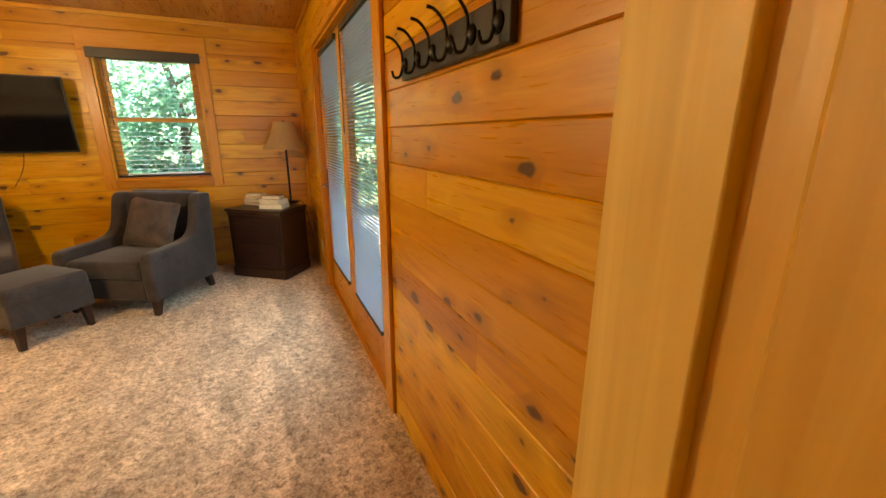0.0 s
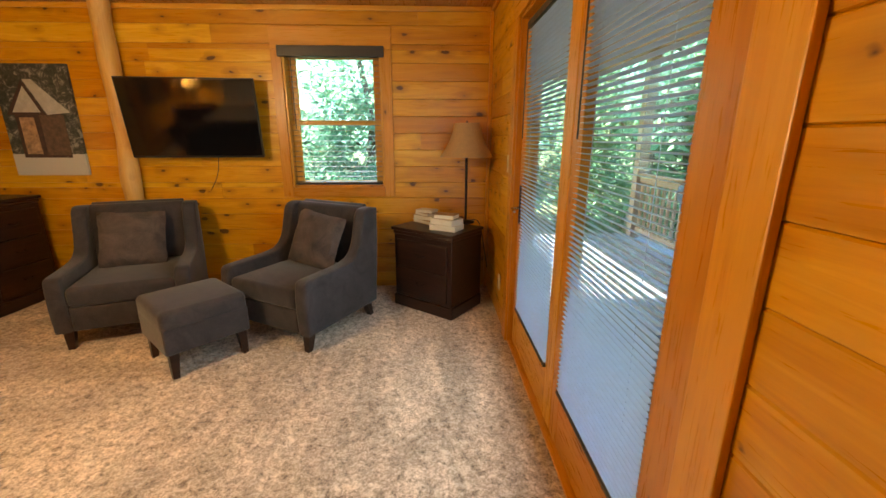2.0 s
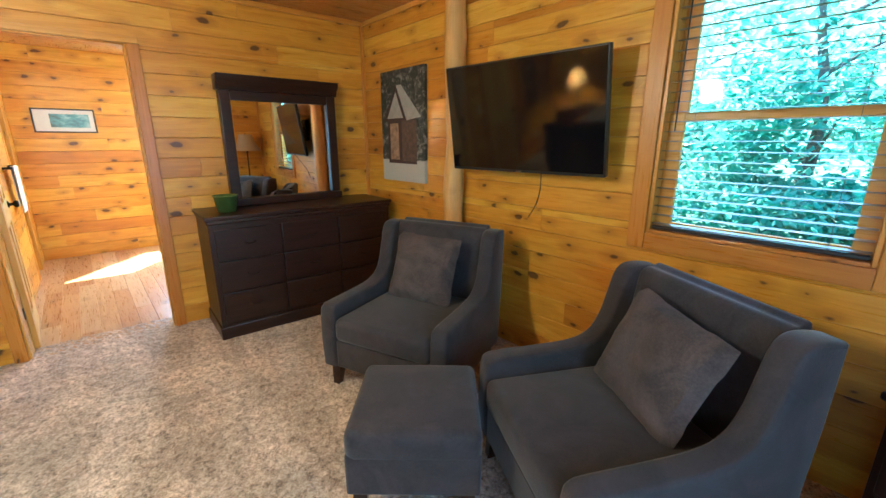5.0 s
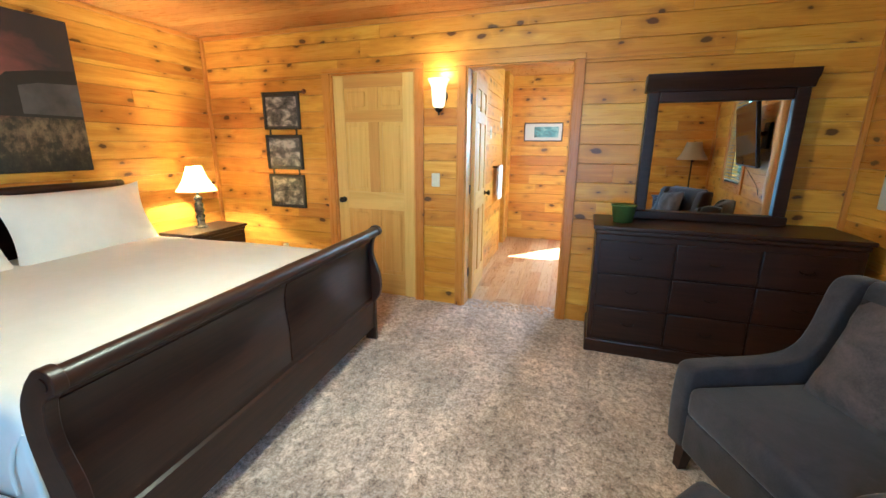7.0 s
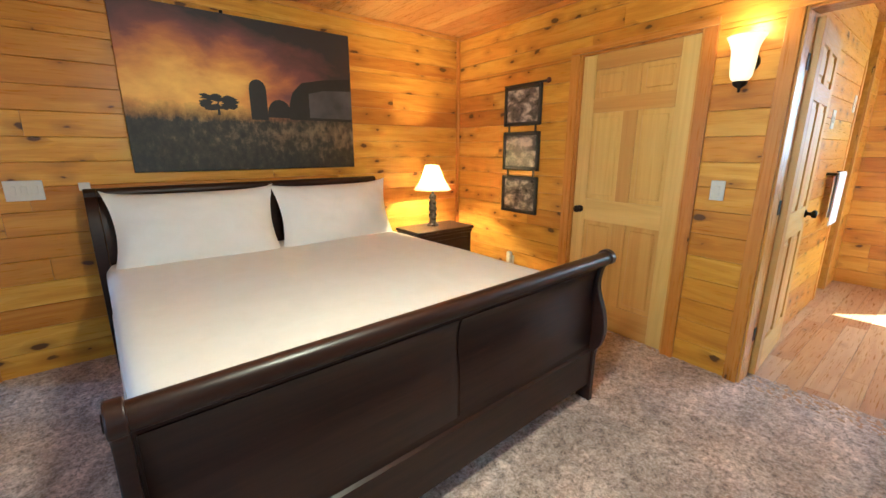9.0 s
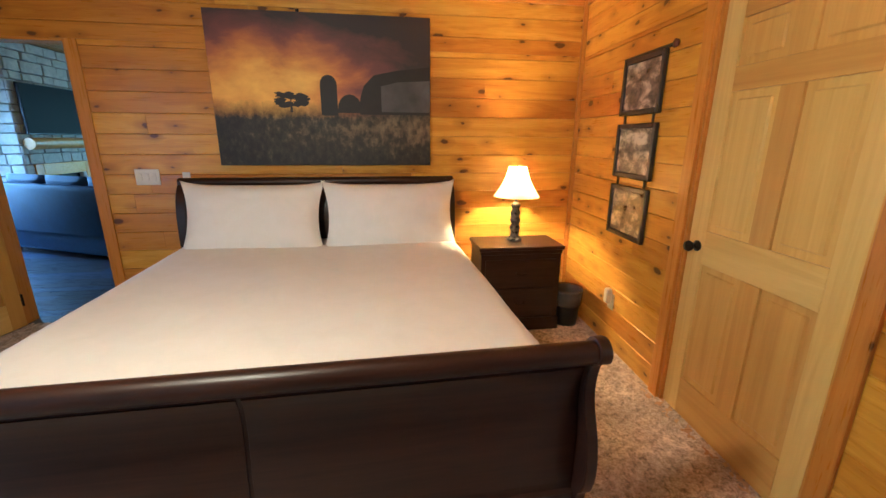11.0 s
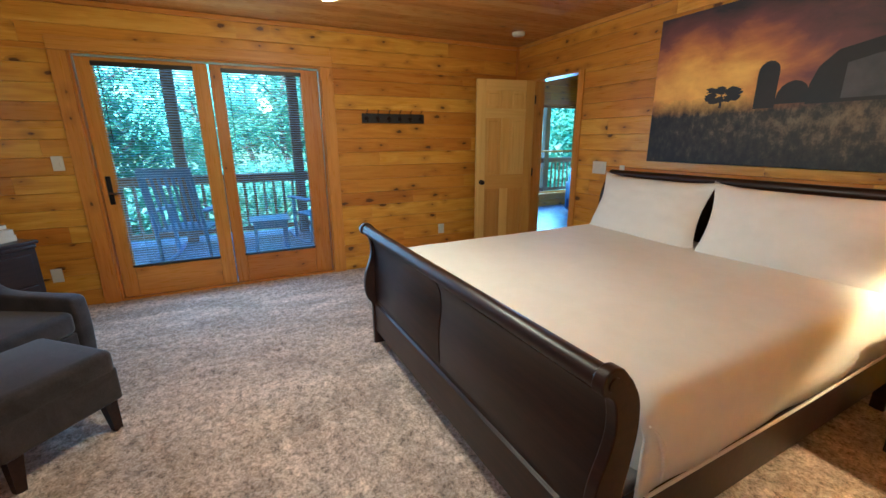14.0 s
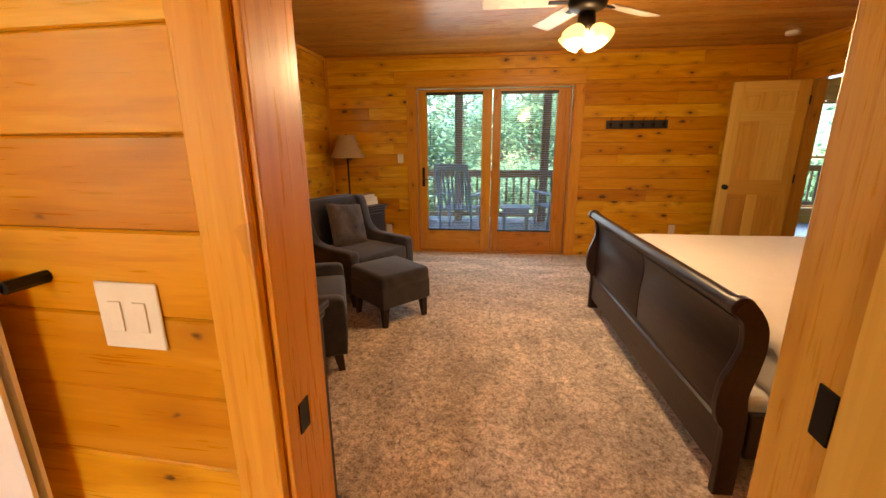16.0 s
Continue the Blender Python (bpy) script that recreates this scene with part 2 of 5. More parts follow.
def carpet_material():
    m = mat("plush_carpet", (0.4, 0.33, 0.26), 0.95)
    n = Nodes(m)
    v = n.coords(vary=False)
    fib = n.noise(v, 80, 3.0, 0.7)
    tuft = n.noise(v, 26, 3.0, 0.7, 0.6)
    patch = n.noise(n.coords((1.6, 0.7, 1), False), 1.7, 4.0, 0.6, 1.5)
    lanes = n.noise(n.coords((0.7, 2.6, 1), False), 1.5, 2.0, 0.45, 0.7)  # pile brushed to and fro by the vacuum
    sweep = n.noise(n.coords((2.4, 1.0, 1), False), 1.5, 2.0, 0.5, 1.2)
    side = n.add("ShaderNodeMapRange", Value=n.add("ShaderNodeSeparateXYZ", Vector=v).outputs[0])
    side.inputs[1].default_value, side.inputs[2].default_value = -2.4, -1.2
    nap = n.add("ShaderNodeMix", Factor=side.outputs[0], A=lanes, B=sweep)
    c = n.ramp(n.math("ADD", n.math("MULTIPLY", fib, 0.45), n.math("MULTIPLY", tuft, 0.55)), [(0.37, (0.2, 0.138, 0.098)), (0.5, (0.56, 0.42, 0.315)), (0.63, (0.86, 0.71, 0.59))])
    c = n.mix(0.35, c, n.ramp(patch, [(0.4, (0.5, 0.48, 0.46)), (0.6, (1.15, 1.15, 1.15))]), "MULTIPLY")
    n.color(n.mix(0.5, c, n.ramp(nap.outputs[0], [(0.4, (0.62, 0.6, 0.58)), (0.5, (0.95, 0.94, 0.93)), (0.6, (1.3, 1.3, 1.32))]), "MULTIPLY"))
    n.b.inputs["Sheen Weight"].default_value = 0.3
    n.bump(n.math("ADD", n.math("MULTIPLY", fib, 0.5), tuft), 0.7, 0.012)
    return m


CARPET = carpet_material()


def leaf_material(name, c1, c2):
    m = mat(name, c1, 0.5)
    n = Nodes(m)
    geo = n.add("ShaderNodeNewGeometry")
    c = n.ramp(geo.outputs["Random Per Island"], [(0.0, c1), (1.0, c2)])
    n.color(c)
    tr = n.add("ShaderNodeBsdfTranslucent", Color=c)
    mx = n.add("ShaderNodeMixShader")
    mx.inputs[0].default_value = 0.65
    n.link(n.b.outputs[0], mx.inputs[1]), n.link(tr.outputs[0], mx.inputs[2])
    n.link(mx.outputs[0], m.node_tree.nodes["Material Output"].inputs[0])
    return m


LEAF = leaf_material("leaves", (0.08, 0.21, 0.135), (0.2, 0.41, 0.28))


# ---- mesh helpers ----
def add_box(bm, x0, x1, y0, y1, z0, z1, bevel=0.0, seg=1, m=None):
    made = bmesh.ops.create_cube(bm, size=1.0)["verts"]
    t = Matrix.Translation(((x0 + x1) / 2, (y0 + y1) / 2, (z0 + z1) / 2)) @ Matrix.Diagonal((abs(x1 - x0), abs(y1 - y0), abs(z1 - z0), 1))
    bmesh.ops.transform(bm, matrix=t, verts=made)
    if bevel:
        edges = list({e for v in made for e in v.link_edges})
        out = bmesh.ops.bevel(bm, geom=edges, offset=bevel, segments=seg, profile=0.5, affect="EDGES")
        made = list({v for f in out["faces"] for v in f.verts} | {v for v in made if v.is_valid})
    if m:
        bmesh.ops.transform(bm, matrix=m, verts=made)
    bm.normal_update()
    return made


def box(x0, x1, y0, y1, z0, z1, bevel=0.0, seg=1):
    bm = bmesh.new()
    add_box(bm, x0, x1, y0, y1, z0, z1, bevel, seg)
    flat = bm.faces.layers.int.new("flat")
    for f in bm.faces:
        f[flat] = int(max(abs(c) for c in f.normal) > 0.9995)
    return bm


def lathe(profile, steps=24):
    """A turned shape about z from (radius, height) pairs."""
    bm = bmesh.new()
    rings = []
    for r, z in profile:
        rings.append([bm.verts.new((r * math.cos(2 * math.pi * i / steps), r * math.sin(2 * math.pi * i / steps), z)) for i in range(steps)])
    for a, b in zip(rings, rings[1:]):
        for i in range(steps):
            bm.faces.new((a[i], a[(i + 1) % steps], b[(i + 1) % steps], b[i]))
    for ring, flip in ((rings[0], True), (rings[-1], False)):
        if profile[0 if flip else -1][0] > 0.0005:
            bm.faces.new(ring[::-1] if flip else ring)
    return bm


def slab(outline, x0, x1, bevel=0.0):
    """A (y, z) outline carried along x."""
    bm = bmesh.new()
    a = [bm.verts.new((x0, y, z)) for y, z in outline]
    b = [bm.verts.new((x1, y, z)) for y, z in outline]
    n = len(a)
    bm.faces.new(a), bm.faces.new(b[::-1])
    for i in range(n):
        bm.faces.new((a[i], b[i], b[(i + 1) % n], a[(i + 1) % n]))
    bmesh.ops.recalc_face_normals(bm, faces=bm.faces)
    if bevel:
        edges = [e for e in bm.edges if abs(e.verts[0].co.x - e.verts[1].co.x) < 1e-6]
        bmesh.ops.bevel(bm, geom=edges, offset=bevel, segments=2, profile=0.5, affect="EDGES")
    return bm


def tube(points, r, steps=8):
    """A round bar along points."""
    bm = bmesh.new()
    rings = []
    pts = [Vector(p) for p in points]
    for i, p in enumerate(pts):
        d = (pts[min(i + 1, len(pts) - 1)] - pts[max(i - 1, 0)]).normalized()
        u = d.cross(Vector((0.31, 0.17, 0.93))).normalized()
        w = d.cross(u)
        rr = r[i] if isinstance(r, (list, tuple)) else r
        rings.append([bm.verts.new(p + rr * (math.cos(2 * math.pi * k / steps) * u + math.sin(2 * math.pi * k / steps) * w)) for k in range(steps)])
    for a, b in zip(rings, rings[1:]):
        for k in range(steps):
            bm.faces.new((a[k], a[(k + 1) % steps], b[(k + 1) % steps], b[k]))
    bm.faces.new(rings[0][::-1]), bm.faces.new(rings[-1])
    bmesh.ops.recalc_face_normals(bm, faces=bm.faces)
    return bm


def smooth_by(bm, degrees=35):
    flat = bm.faces.layers.int.get("flat")
    for f in bm.faces:
        f.smooth = not (flat and f[flat])
    for e in bm.edges:
        if len(e.link_faces) == 2 and e.calc_face_angle() > radians(degrees):
            e.smooth = False


def mesh_of(name, bm, material, smooth=35):
    if smooth:
        smooth_by(bm, smooth)
    me = bpy.data.meshes.new(name)
    bm.to_mesh(me)
    bm.free()
    me.materials.append(material)
    return me


def part(name, bm, material, parent=None, label="", m=None, smooth=35):
    ob = new(name, mesh_of(name, bm, material, smooth) if isinstance(bm, bmesh.types.BMesh) else bm)
    if parent:
        ob.parent = parent
    if m:
        ob.matrix_local = m
    if label:
        ob["label"] = label
    return ob


def thing(name, m, label, category, group="", kind=""):
    ob = new(name)
    ob.matrix_world = m
    ob.empty_display_size = 0.1
    return tagged(ob, label, category, group, kind)


def curve_pts(pts, n=6):
    """A smooth line through points."""
    out = []
    p = [pts[0]] + list(pts) + [pts[-1]]
    for i in range(1, len(p) - 2):
        for k in range(n):
            t = k / n
            out.append(tuple(0.5 * ((2 * b) + (c - a) * t + (2 * a - 5 * b + 4 * c - d) * t * t + (3 * b - a - 3 * c + d) * t ** 3) for a, b, c, d in zip(p[i - 1], p[i], p[i + 1], p[i + 2])))
    out.append(tuple(pts[-1]))
    return out


def cushion(sx, sy, sz, pinch=0.0, n=14, wob=0.0, seed=0):
    """A stuffed cushion: a puffed square with soft corners."""
    bm = bmesh.new()
    bmesh.ops.create_grid(bm, x_segments=n, y_segments=n, size=1.0)
    low = bmesh.ops.duplicate(bm, geom=bm.faces[:])["geom"]
    lowv = {g for g in low if isinstance(g, bmesh.types.BMVert)}
    for v in bm.verts:
        x, y = v.co.x, v.co.y
        puff = max(0.0, (1 - abs(x) ** 3.2) * (1 - abs(y) ** 3.2)) ** 0.45
        k = 1 - pinch * (1 - max(abs(x), abs(y)) ** 2 * (1 if abs(abs(x) - abs(y)) < 0.25 else 0.4)) * (abs(x * y) < 0.55) * 0.5
        w = wob * noise.noise(Vector((x * 2.1 + seed, y * 2.1, seed)))
        v.co = Vector((x * sx / 2 * k, y * sy / 2 * k, (puff * sz / 2 + w * puff) * (-1 if v in lowv else 1)))
    bmesh.ops.remove_doubles(bm, verts=bm.verts, dist=0.002)
    bmesh.ops.recalc_face_normals(bm, faces=bm.faces)
    return bm


# ---- the room ----
XE, XW, YN, YS, ZC = 0.375, -4.25, 5.19, -0.115, 2.42
COURSE = ZC / 17
TH = 0.14
rng = random.Random(4)


def wall(name, label, m, length, height, openings, boards=True, material=PINE, course=COURSE, thick=TH):
    """A wall along local x, its face at y = 0 looking to -y, with openings (x0, x1, z0, z1); boards lie on the face."""
    xs = sorted({0.0, length, *[v for o in openings for v in o[:2]]})
    bm = bmesh.new()
    for a, b in zip(xs, xs[1:]):
        mid = (a + b) / 2
        cuts = sorted((o[2], o[3]) for o in openings if o[0] < mid < o[1])
        z = 0.0
        for c0, c1 in cuts + [(height, height)]:
            if c0 - z > 0.001:
                add_box(bm, a, b, 0.018, thick, z, c0)
            z = c1
    ob = part(name, bm, material, smooth=0)
    ob.matrix_world = m
    tagged(ob, label, "wall", kind="structure")
    if not boards:
        return ob
    todo = []
    k = 0
    z = 0.0
    while z < height - 0.01:
        top = min(z + course, height)
        zs = sorted({z, top, *[v for o in openings for v in o[2:] if z < v < top]})
        joints = []
        x = rng.uniform(0.5, 2.4)
        while x < length - 0.4:
            joints.append(x)
            x += rng.uniform(1.5, 3.2)
        for z0, z1 in zip(zs, zs[1:]):
            zm = (z0 + z1) / 2
            holes = sorted((o[0], o[1]) for o in openings if o[2] < zm < o[3])
            x = 0.0
            for h0, h1 in holes + [(length, length)]:
                if h0 - x > 0.01:
                    ends = [x] + [j for j in joints if x + 0.15 < j < h0 - 0.15] + [h0]
                    for a, b in zip(ends, ends[1:]):
                        todo.append((a, b, z0, z1, z0 == z, z1 == top))
                x = max(x, h1)
        z = top
        k += 1
    for a, b, z0, z1, low, high in todo:
        h, w = z1 - z0, b - a
        e = 0.003
        outline = [(0.018, 0.0), (0.0055 if low else 0, 0.0005), (0.001, e if low else 0.001), (0.0, 0.02 if h > 0.05 else h / 2), (0.001, h - e * 1.6 if high else h - 0.001), (0.0055 if high else 0, h - 0.0005), (0.018, h)]
        part("board", slab(outline, 0.0006, w - 0.0006), material, ob, m=Matrix.Translation((a, 0, z0)), smooth=20)
    return ob


def along_n(x0):  # wall on the north side, face to the south, local x to the east
    return pose(x0, YN, 0)


OPEN_WIN = (-1.39, -0.565, 0.955, 2.09)
XNW, XSW = -4.06, -4.298
WM = pose(XSW, YS, 0, 0, 0, 87.32)  # west wall: local x along it to the north, the room at local -y
wall_n = wall("wall_north", "honey-coloured knotty pine board wall with a window", pose(XNW, YN, 0), XE - XNW, ZC, [(OPEN_WIN[0] - XNW, OPEN_WIN[1] - XNW, OPEN_WIN[2], OPEN_WIN[3])])
wall_e = wall("wall_east", "honey-coloured knotty pine board wall with patio doors", pose(XE, YN, 0, 0, 0, -90), YN - YS, ZC, [(YN - 4.06, YN - 2.17, 0.0, 2.06)], course=0.1402)
wall_s = wall("wall_south", "honey-coloured knotty pine board wall behind the bed", pose(XE, YS, 0, 0, 0, 180), XE - XSW, ZC, [(XE - 0.05, XE + 0.665, 0.0, 2.03)])
CLOSET, BATH = (1.46, 2.29), (2.735, 3.56)
wall_w = wall("wall_west", "pale knotty pine board wall with two doorways", WM, 5.312, ZC, [(*CLOSET, 0.0, 2.02), (*BATH, 0.0, 2.02)])


def carpet(x0, x1, y0, y1, step=0.016):
    nx, ny = int((x1 - x0) / step), int((y1 - y0) / step)
    r = np.random.RandomState(3)
    gx, gy = np.meshgrid(np.linspace(x0, x1, nx), np.linspace(y0, y1, ny))
    gz = r.rand(ny, nx) * 0.011 - 0.004
    gx, gy = gx + (r.rand(ny, nx) - 0.5) * step * 0.6, gy + (r.rand(ny, nx) - 0.5) * step * 0.6
    verts = np.stack([gx, gy, gz], -1).reshape(-1, 3)
    i = np.arange(nx * ny).reshape(ny, nx)
    faces = np.stack([i[:-1, :-1], i[:-1, 1:], i[1:, 1:], i[1:, :-1]], -1).reshape(-1, 4)
    me = bpy.data.meshes.new("floor")
    me.from_pydata(verts.tolist(), [], faces.tolist())
    me.materials.append(CARPET)
    me.polygons.foreach_set("use_smooth", [True] * len(me.polygons))
    return tagged(new("floor", me), "beige plush pile carpet with vacuum marks", "floor", kind="structure")


carpet(XW - 0.1, XE + 0.03, YS - 0.03, YN + 0.03)
tagged(part("subfloor", box(XW - 0.3, XE + 0.2, YS - 0.2, YN + 0.2, -0.2, -0.012), DECKWOOD), "plain wooden subfloor under the carpet", "floor", kind="structure")


def ceiling():
    bm = bmesh.new()
    y = -XE - 0.03
    w = 0.135
    while y < -XW + 0.1:
        x = YS - 0.03
        while x < YN + 0.03:
            e = min(x + rng.uniform(1.6, 3.4), YN + 0.03)
            add_box(bm, x, e - 0.001, y, min(y + w - 0.003, -XW + 0.1), ZC, ZC + 0.02)
            x = e
        y += w
    add_box(bm, YS - 0.2, YN + 0.2, -XE - 0.2, -XW + 0.2, ZC + 0.021, ZC + 0.12)
    ob = part("ceiling", bm, CEIL, smooth=0)
    ob.matrix_world = pose(0, 0, 0, 0, 0, 90)
    return tagged(ob, "varnished tongue-and-groove pine ceiling", "ceiling", kind="structure")


ceiling()


def strip(name, x0, x1, y0, y1, z0, z1, label="", material=TRIM, bevel=0.004):
    """A straight piece of trim whose grain runs along its longest side."""
    c = Vector(((x0 + x1) / 2, (y0 + y1) / 2, (z0 + z1) / 2))
    d = (abs(x1 - x0), abs(y1 - y0), abs(z1 - z0))
    turn = Matrix.Identity(4)
    size = d
    if d[2] == max(d):
        turn = pose(0, 0, 0, 0, -90, 0)
        size = (d[2], d[1], d[0])
    elif d[1] == max(d):
        turn = pose(0, 0, 0, 0, 0, 90)
        size = (d[1], d[0], d[2])
    ob = part(name, box(-size[0] / 2, size[0] / 2, -size[1] / 2, size[1] / 2, -size[2] / 2, size[2] / 2, bevel, 2), material)
    ob.matrix_world = Matrix.Translation(c) @ turn
    return ob


def trim(x0, x1, y0, y1, z0, z1, label="narrow honey pine trim strip"):
    return tagged(strip("trim", x0, x1, y0, y1, z0, z1), label, "trim", kind="structure")


# corner and ceiling strips
trim(XE - 0.03, XE - 0.001, YN - 0.03, YN - 0.001, 0, ZC - 0.005)
trim(XE - 0.03, XE - 0.001, YS + 0.001, YS + 0.03, 0, ZC - 0.005)
trim(XSW + 0.002, XSW + 0.032, YS + 0.001, YS + 0.03, 0, ZC - 0.005)
trim(XNW + 0.002, XNW + 0.032, YN - 0.03, YN - 0.001, 0, ZC - 0.005)
for a in ((XNW + 0.034, XE - 0.031, YN - 0.022, YN - 0.001), (XSW + 0.034, XE - 0.031, YS + 0.001, YS + 0.022), (XE - 0.022, XE - 0.001, YS + 0.032, YN - 0.032)):
    trim(*a, ZC - 0.04, ZC - 0.002, "pine cove strip under the ceiling")


def on_wall(ob, m):
    ob.matrix_world = m @ ob.matrix_world
    return ob


on_wall(trim(0.035, 5.275, -0.022, -0.001, ZC - 0.04, ZC - 0.002, "pine cove strip under the ceiling"), WM)


def casing(m, x0, x1, top, w=0.09, t=0.02, sides="lr", bottom=None, head=True, out=0.0, head_w=None):
    """Flat casing round an opening on a wall's face (local -y)."""
    z0 = bottom - w if bottom is not None else 0.0
    if "l" in sides:
        on_wall(trim(x0 - w, x0, -t - out, -out - 0.0005, z0, top, "upright pine door or window casing"), m)
    if "r" in sides:
        on_wall(trim(x1, x1 + w, -t - out, -out - 0.0005, z0, top, "upright pine door or window casing"), m)
    if head:
        on_wall(trim(x0 - w, x1 + w, -t - 0.002 - out, -out - 0.0005, top + 0.0005, top + (head_w or w), "pine head casing over an opening"), m)
    if bottom is not None:
        on_wall(trim(x0 + 0.0005, x1 - 0.0005, -t - out, -out - 0.0005, bottom - w, bottom, "pine apron under the window"), m)


def jambs(m, x0, x1, top, depth, t=0.018, bottom=None):
    z0 = bottom or 0.0
    on_wall(trim(x0, x0 + t, -0.004, depth, z0, top, "pine jamb lining an opening"), m)
    on_wall(trim(x1 - t, x1, -0.004, depth, z0, top, "pine jamb lining an opening"), m)
    on_wall(trim(x0 + t + 0.0005, x1 - t - 0.0005, -0.004, depth, top - t, top, "pine head jamb lining an opening"), m)
    if bottom is not None:
        on_wall(trim(x0 + t + 0.0005, x1 - t - 0.0005, -0.012, depth, bottom, bottom + t, "pine sill board of an opening"), m)


NM, EM, SM = pose(0, YN, 0), pose(XE, 0, 0, 0, 0, -90), pose(0, YS, 0, 0, 0, 180)
casing(NM, OPEN_WIN[0], OPEN_WIN[1], OPEN_WIN[3], 0.085, bottom=OPEN_WIN[2], head_w=0.175)
jambs(NM, OPEN_WIN[0], OPEN_WIN[1], OPEN_WIN[3], TH, bottom=OPEN_WIN[2])
casing(EM, -4.06, -2.17, 2.06, 0.115, head_w=0.1)
jambs(EM, -4.06, -2.17, 2.06, TH)
casing(WM, *CLOSET, 2.02, 0.075, head=False)
on_wall(trim(CLOSET[0] - 0.075, CLOSET[1] + 0.075, -0.02, -0.0005, 2.0205, 2.06, "pine head casing over an opening"), WM)
jambs(WM, *CLOSET, 2.02, TH)
casing(WM, *BATH, 2.02, 0.07, head=False)
on_wall(trim(BATH[0] - 0.07, BATH[1] + 0.07, -0.022, -0.0005, 2.0205, 2.06, "pine head casing over an opening"), WM)
jambs(WM, *BATH, 2.02, TH, 0.012)
casing(WM @ pose(0, TH, 0, 0, 0, 180), -BATH[1], -BATH[0], 2.02, 0.085)
jambs(SM, -0.05, 0.665, 2.03, TH)
casing(SM, -0.05, 0.665, 2.03, 0.07, head=False, t=0.012)
casing(SM @ pose(0, TH, 0, 0, 0, 180), -0.665, 0.05, 2.03, 0.08)


# ---- doors ----
def panel_door(name, width, height, label, knob_at, knob_z=0.9, hinge_side=None, both=True):
    """A six-panel door, hinge edge at x = 0, faces at y = -t/2 and t/2."""
    t = 0.036
    d = part(name, bmesh.new(), DOOR)
    st, mid = 0.105, 0.1
    rows = [(0.2, 0.82), (0.98, 1.6), (1.7, height - 0.11)]
    cols = [(st, (width - mid) / 2), ((width + mid) / 2, width - st)]
    def lath(nm, x0, x1, z0, z1, up):
        b = box(-(z1 - z0) / 2 if up else -(x1 - x0) / 2, (z1 - z0) / 2 if up else (x1 - x0) / 2, -t / 2, t / 2, -(x1 - x0) / 2 if up else -(z1 - z0) / 2, (x1 - x0) / 2 if up else (z1 - z0) / 2, 0.002)
        o = part(nm, b, DOOR, d)
        o.matrix_local = Matrix.Translation(((x0 + x1) / 2, 0, (z0 + z1) / 2)) @ (pose(0, 0, 0, 0, -90, 0) if up else Matrix.Identity(4))
    lath("stile", 0, st, 0, height, True)
    lath("stile", width - st, width, 0, height, True)
    zs = [0.0] + [v for r in rows for v in r] + [height]
    for i in range(0, 8, 2):
        lath("rail", st, width - st, zs[i], zs[i + 1], False)
    for z0, z1 in rows:
        lath("mullion", cols[0][1], cols[1][0], z0, z1, True)
        for x0, x1 in cols:
            b = bmesh.new()
            add_box(b, -(z1 - z0) / 2, (z1 - z0) / 2, -0.006, 0.006, -(x1 - x0) / 2, (x1 - x0) / 2)
            g = 0.032
            add_box(b, -(z1 - z0) / 2 + g, (z1 - z0) / 2 - g, -0.0135, 0.0135, -(x1 - x0) / 2 + g, (x1 - x0) / 2 - g, 0.0065)
            o = part("panel", b, DOOR, d)
            o.matrix_local = Matrix.Translation(((x0 + x1) / 2, 0, (z0 + z1) / 2)) @ pose(0, 0, 0, 0, -90, 0)
    for side in ((-1, 1) if both else (-1,)):
        k = lathe([(0.0, 0.0), (0.026, 0.001), (0.027, 0.006), (0.012, 0.012), (0.011, 0.03), (0.022, 0.036), (0.027, 0.048), (0.022, 0.06), (0.0, 0.064)], 16)
        part("door_knob", k, BLACKMETAL, d, "dark bronze round knob", m=pose(knob_at, side * t / 2, knob_z, 90 if side < 0 else -90, 0, 0))
    for z in (0.2, height / 2, height - 0.2):
        part("hinge", tube([(-0.006, hinge_side * 0.022 if hinge_side else -0.022, z - 0.045), (-0.006, hinge_side * 0.022 if hinge_side else -0.022, z + 0.045)], 0.008), BLACKMETAL, d, "black barrel hinge")
    tagged(d, label, "door", kind="structure")
    return d


closet = panel_door("door_1", 0.79, 2.0, "closed pale pine six-panel closet door", 0.725, 0.9, -1)
closet.matrix_world = WM @ pose(CLOSET[1] - 0.02, 0.03, 0.008, 0, 0, 180) @ Matrix.Diagonal((1, 1, 1, 1))
entry = panel_door("door_2", 0.69, 2.0, "open pine six-panel bedroom door", 0.63, 0.9, 1)
entry.matrix_world = pose(0.018, YS + 0.012, 0.012, 0, 0, 80.5)
bath_leaf = panel_door("door_3", 0.74, 1.99, "open pine six-panel door swung into the hall", 0.66, 0.93, 1)
bath_leaf.matrix_world = WM @ pose(BATH[0] + 0.022, TH + 0.02, 0.01, 0, 0, 96)
for z in (0.285, 1.04, 1.785):
    leaf = part("hinge", box(-0.0015, 0.0015, -0.017, 0.017, -0.04, 0.04), BLACKMETAL, bath_leaf, "black hinge leaf on the jamb")
    leaf.matrix_world = WM @ pose(BATH[0] + 0.0145, 0.112, z)

# strike plate of the hall doorway
plate = part("strike_plate", box(-0.0012, 0.0012, -0.016, 0.016, -0.03, 0.03), BLACKMETAL)
plate.matrix_world = WM @ pose(BATH[1] - 0.0135, 0.09, 0.93)
tagged(plate, "black strike plate let into a pine jamb", "strike plate")


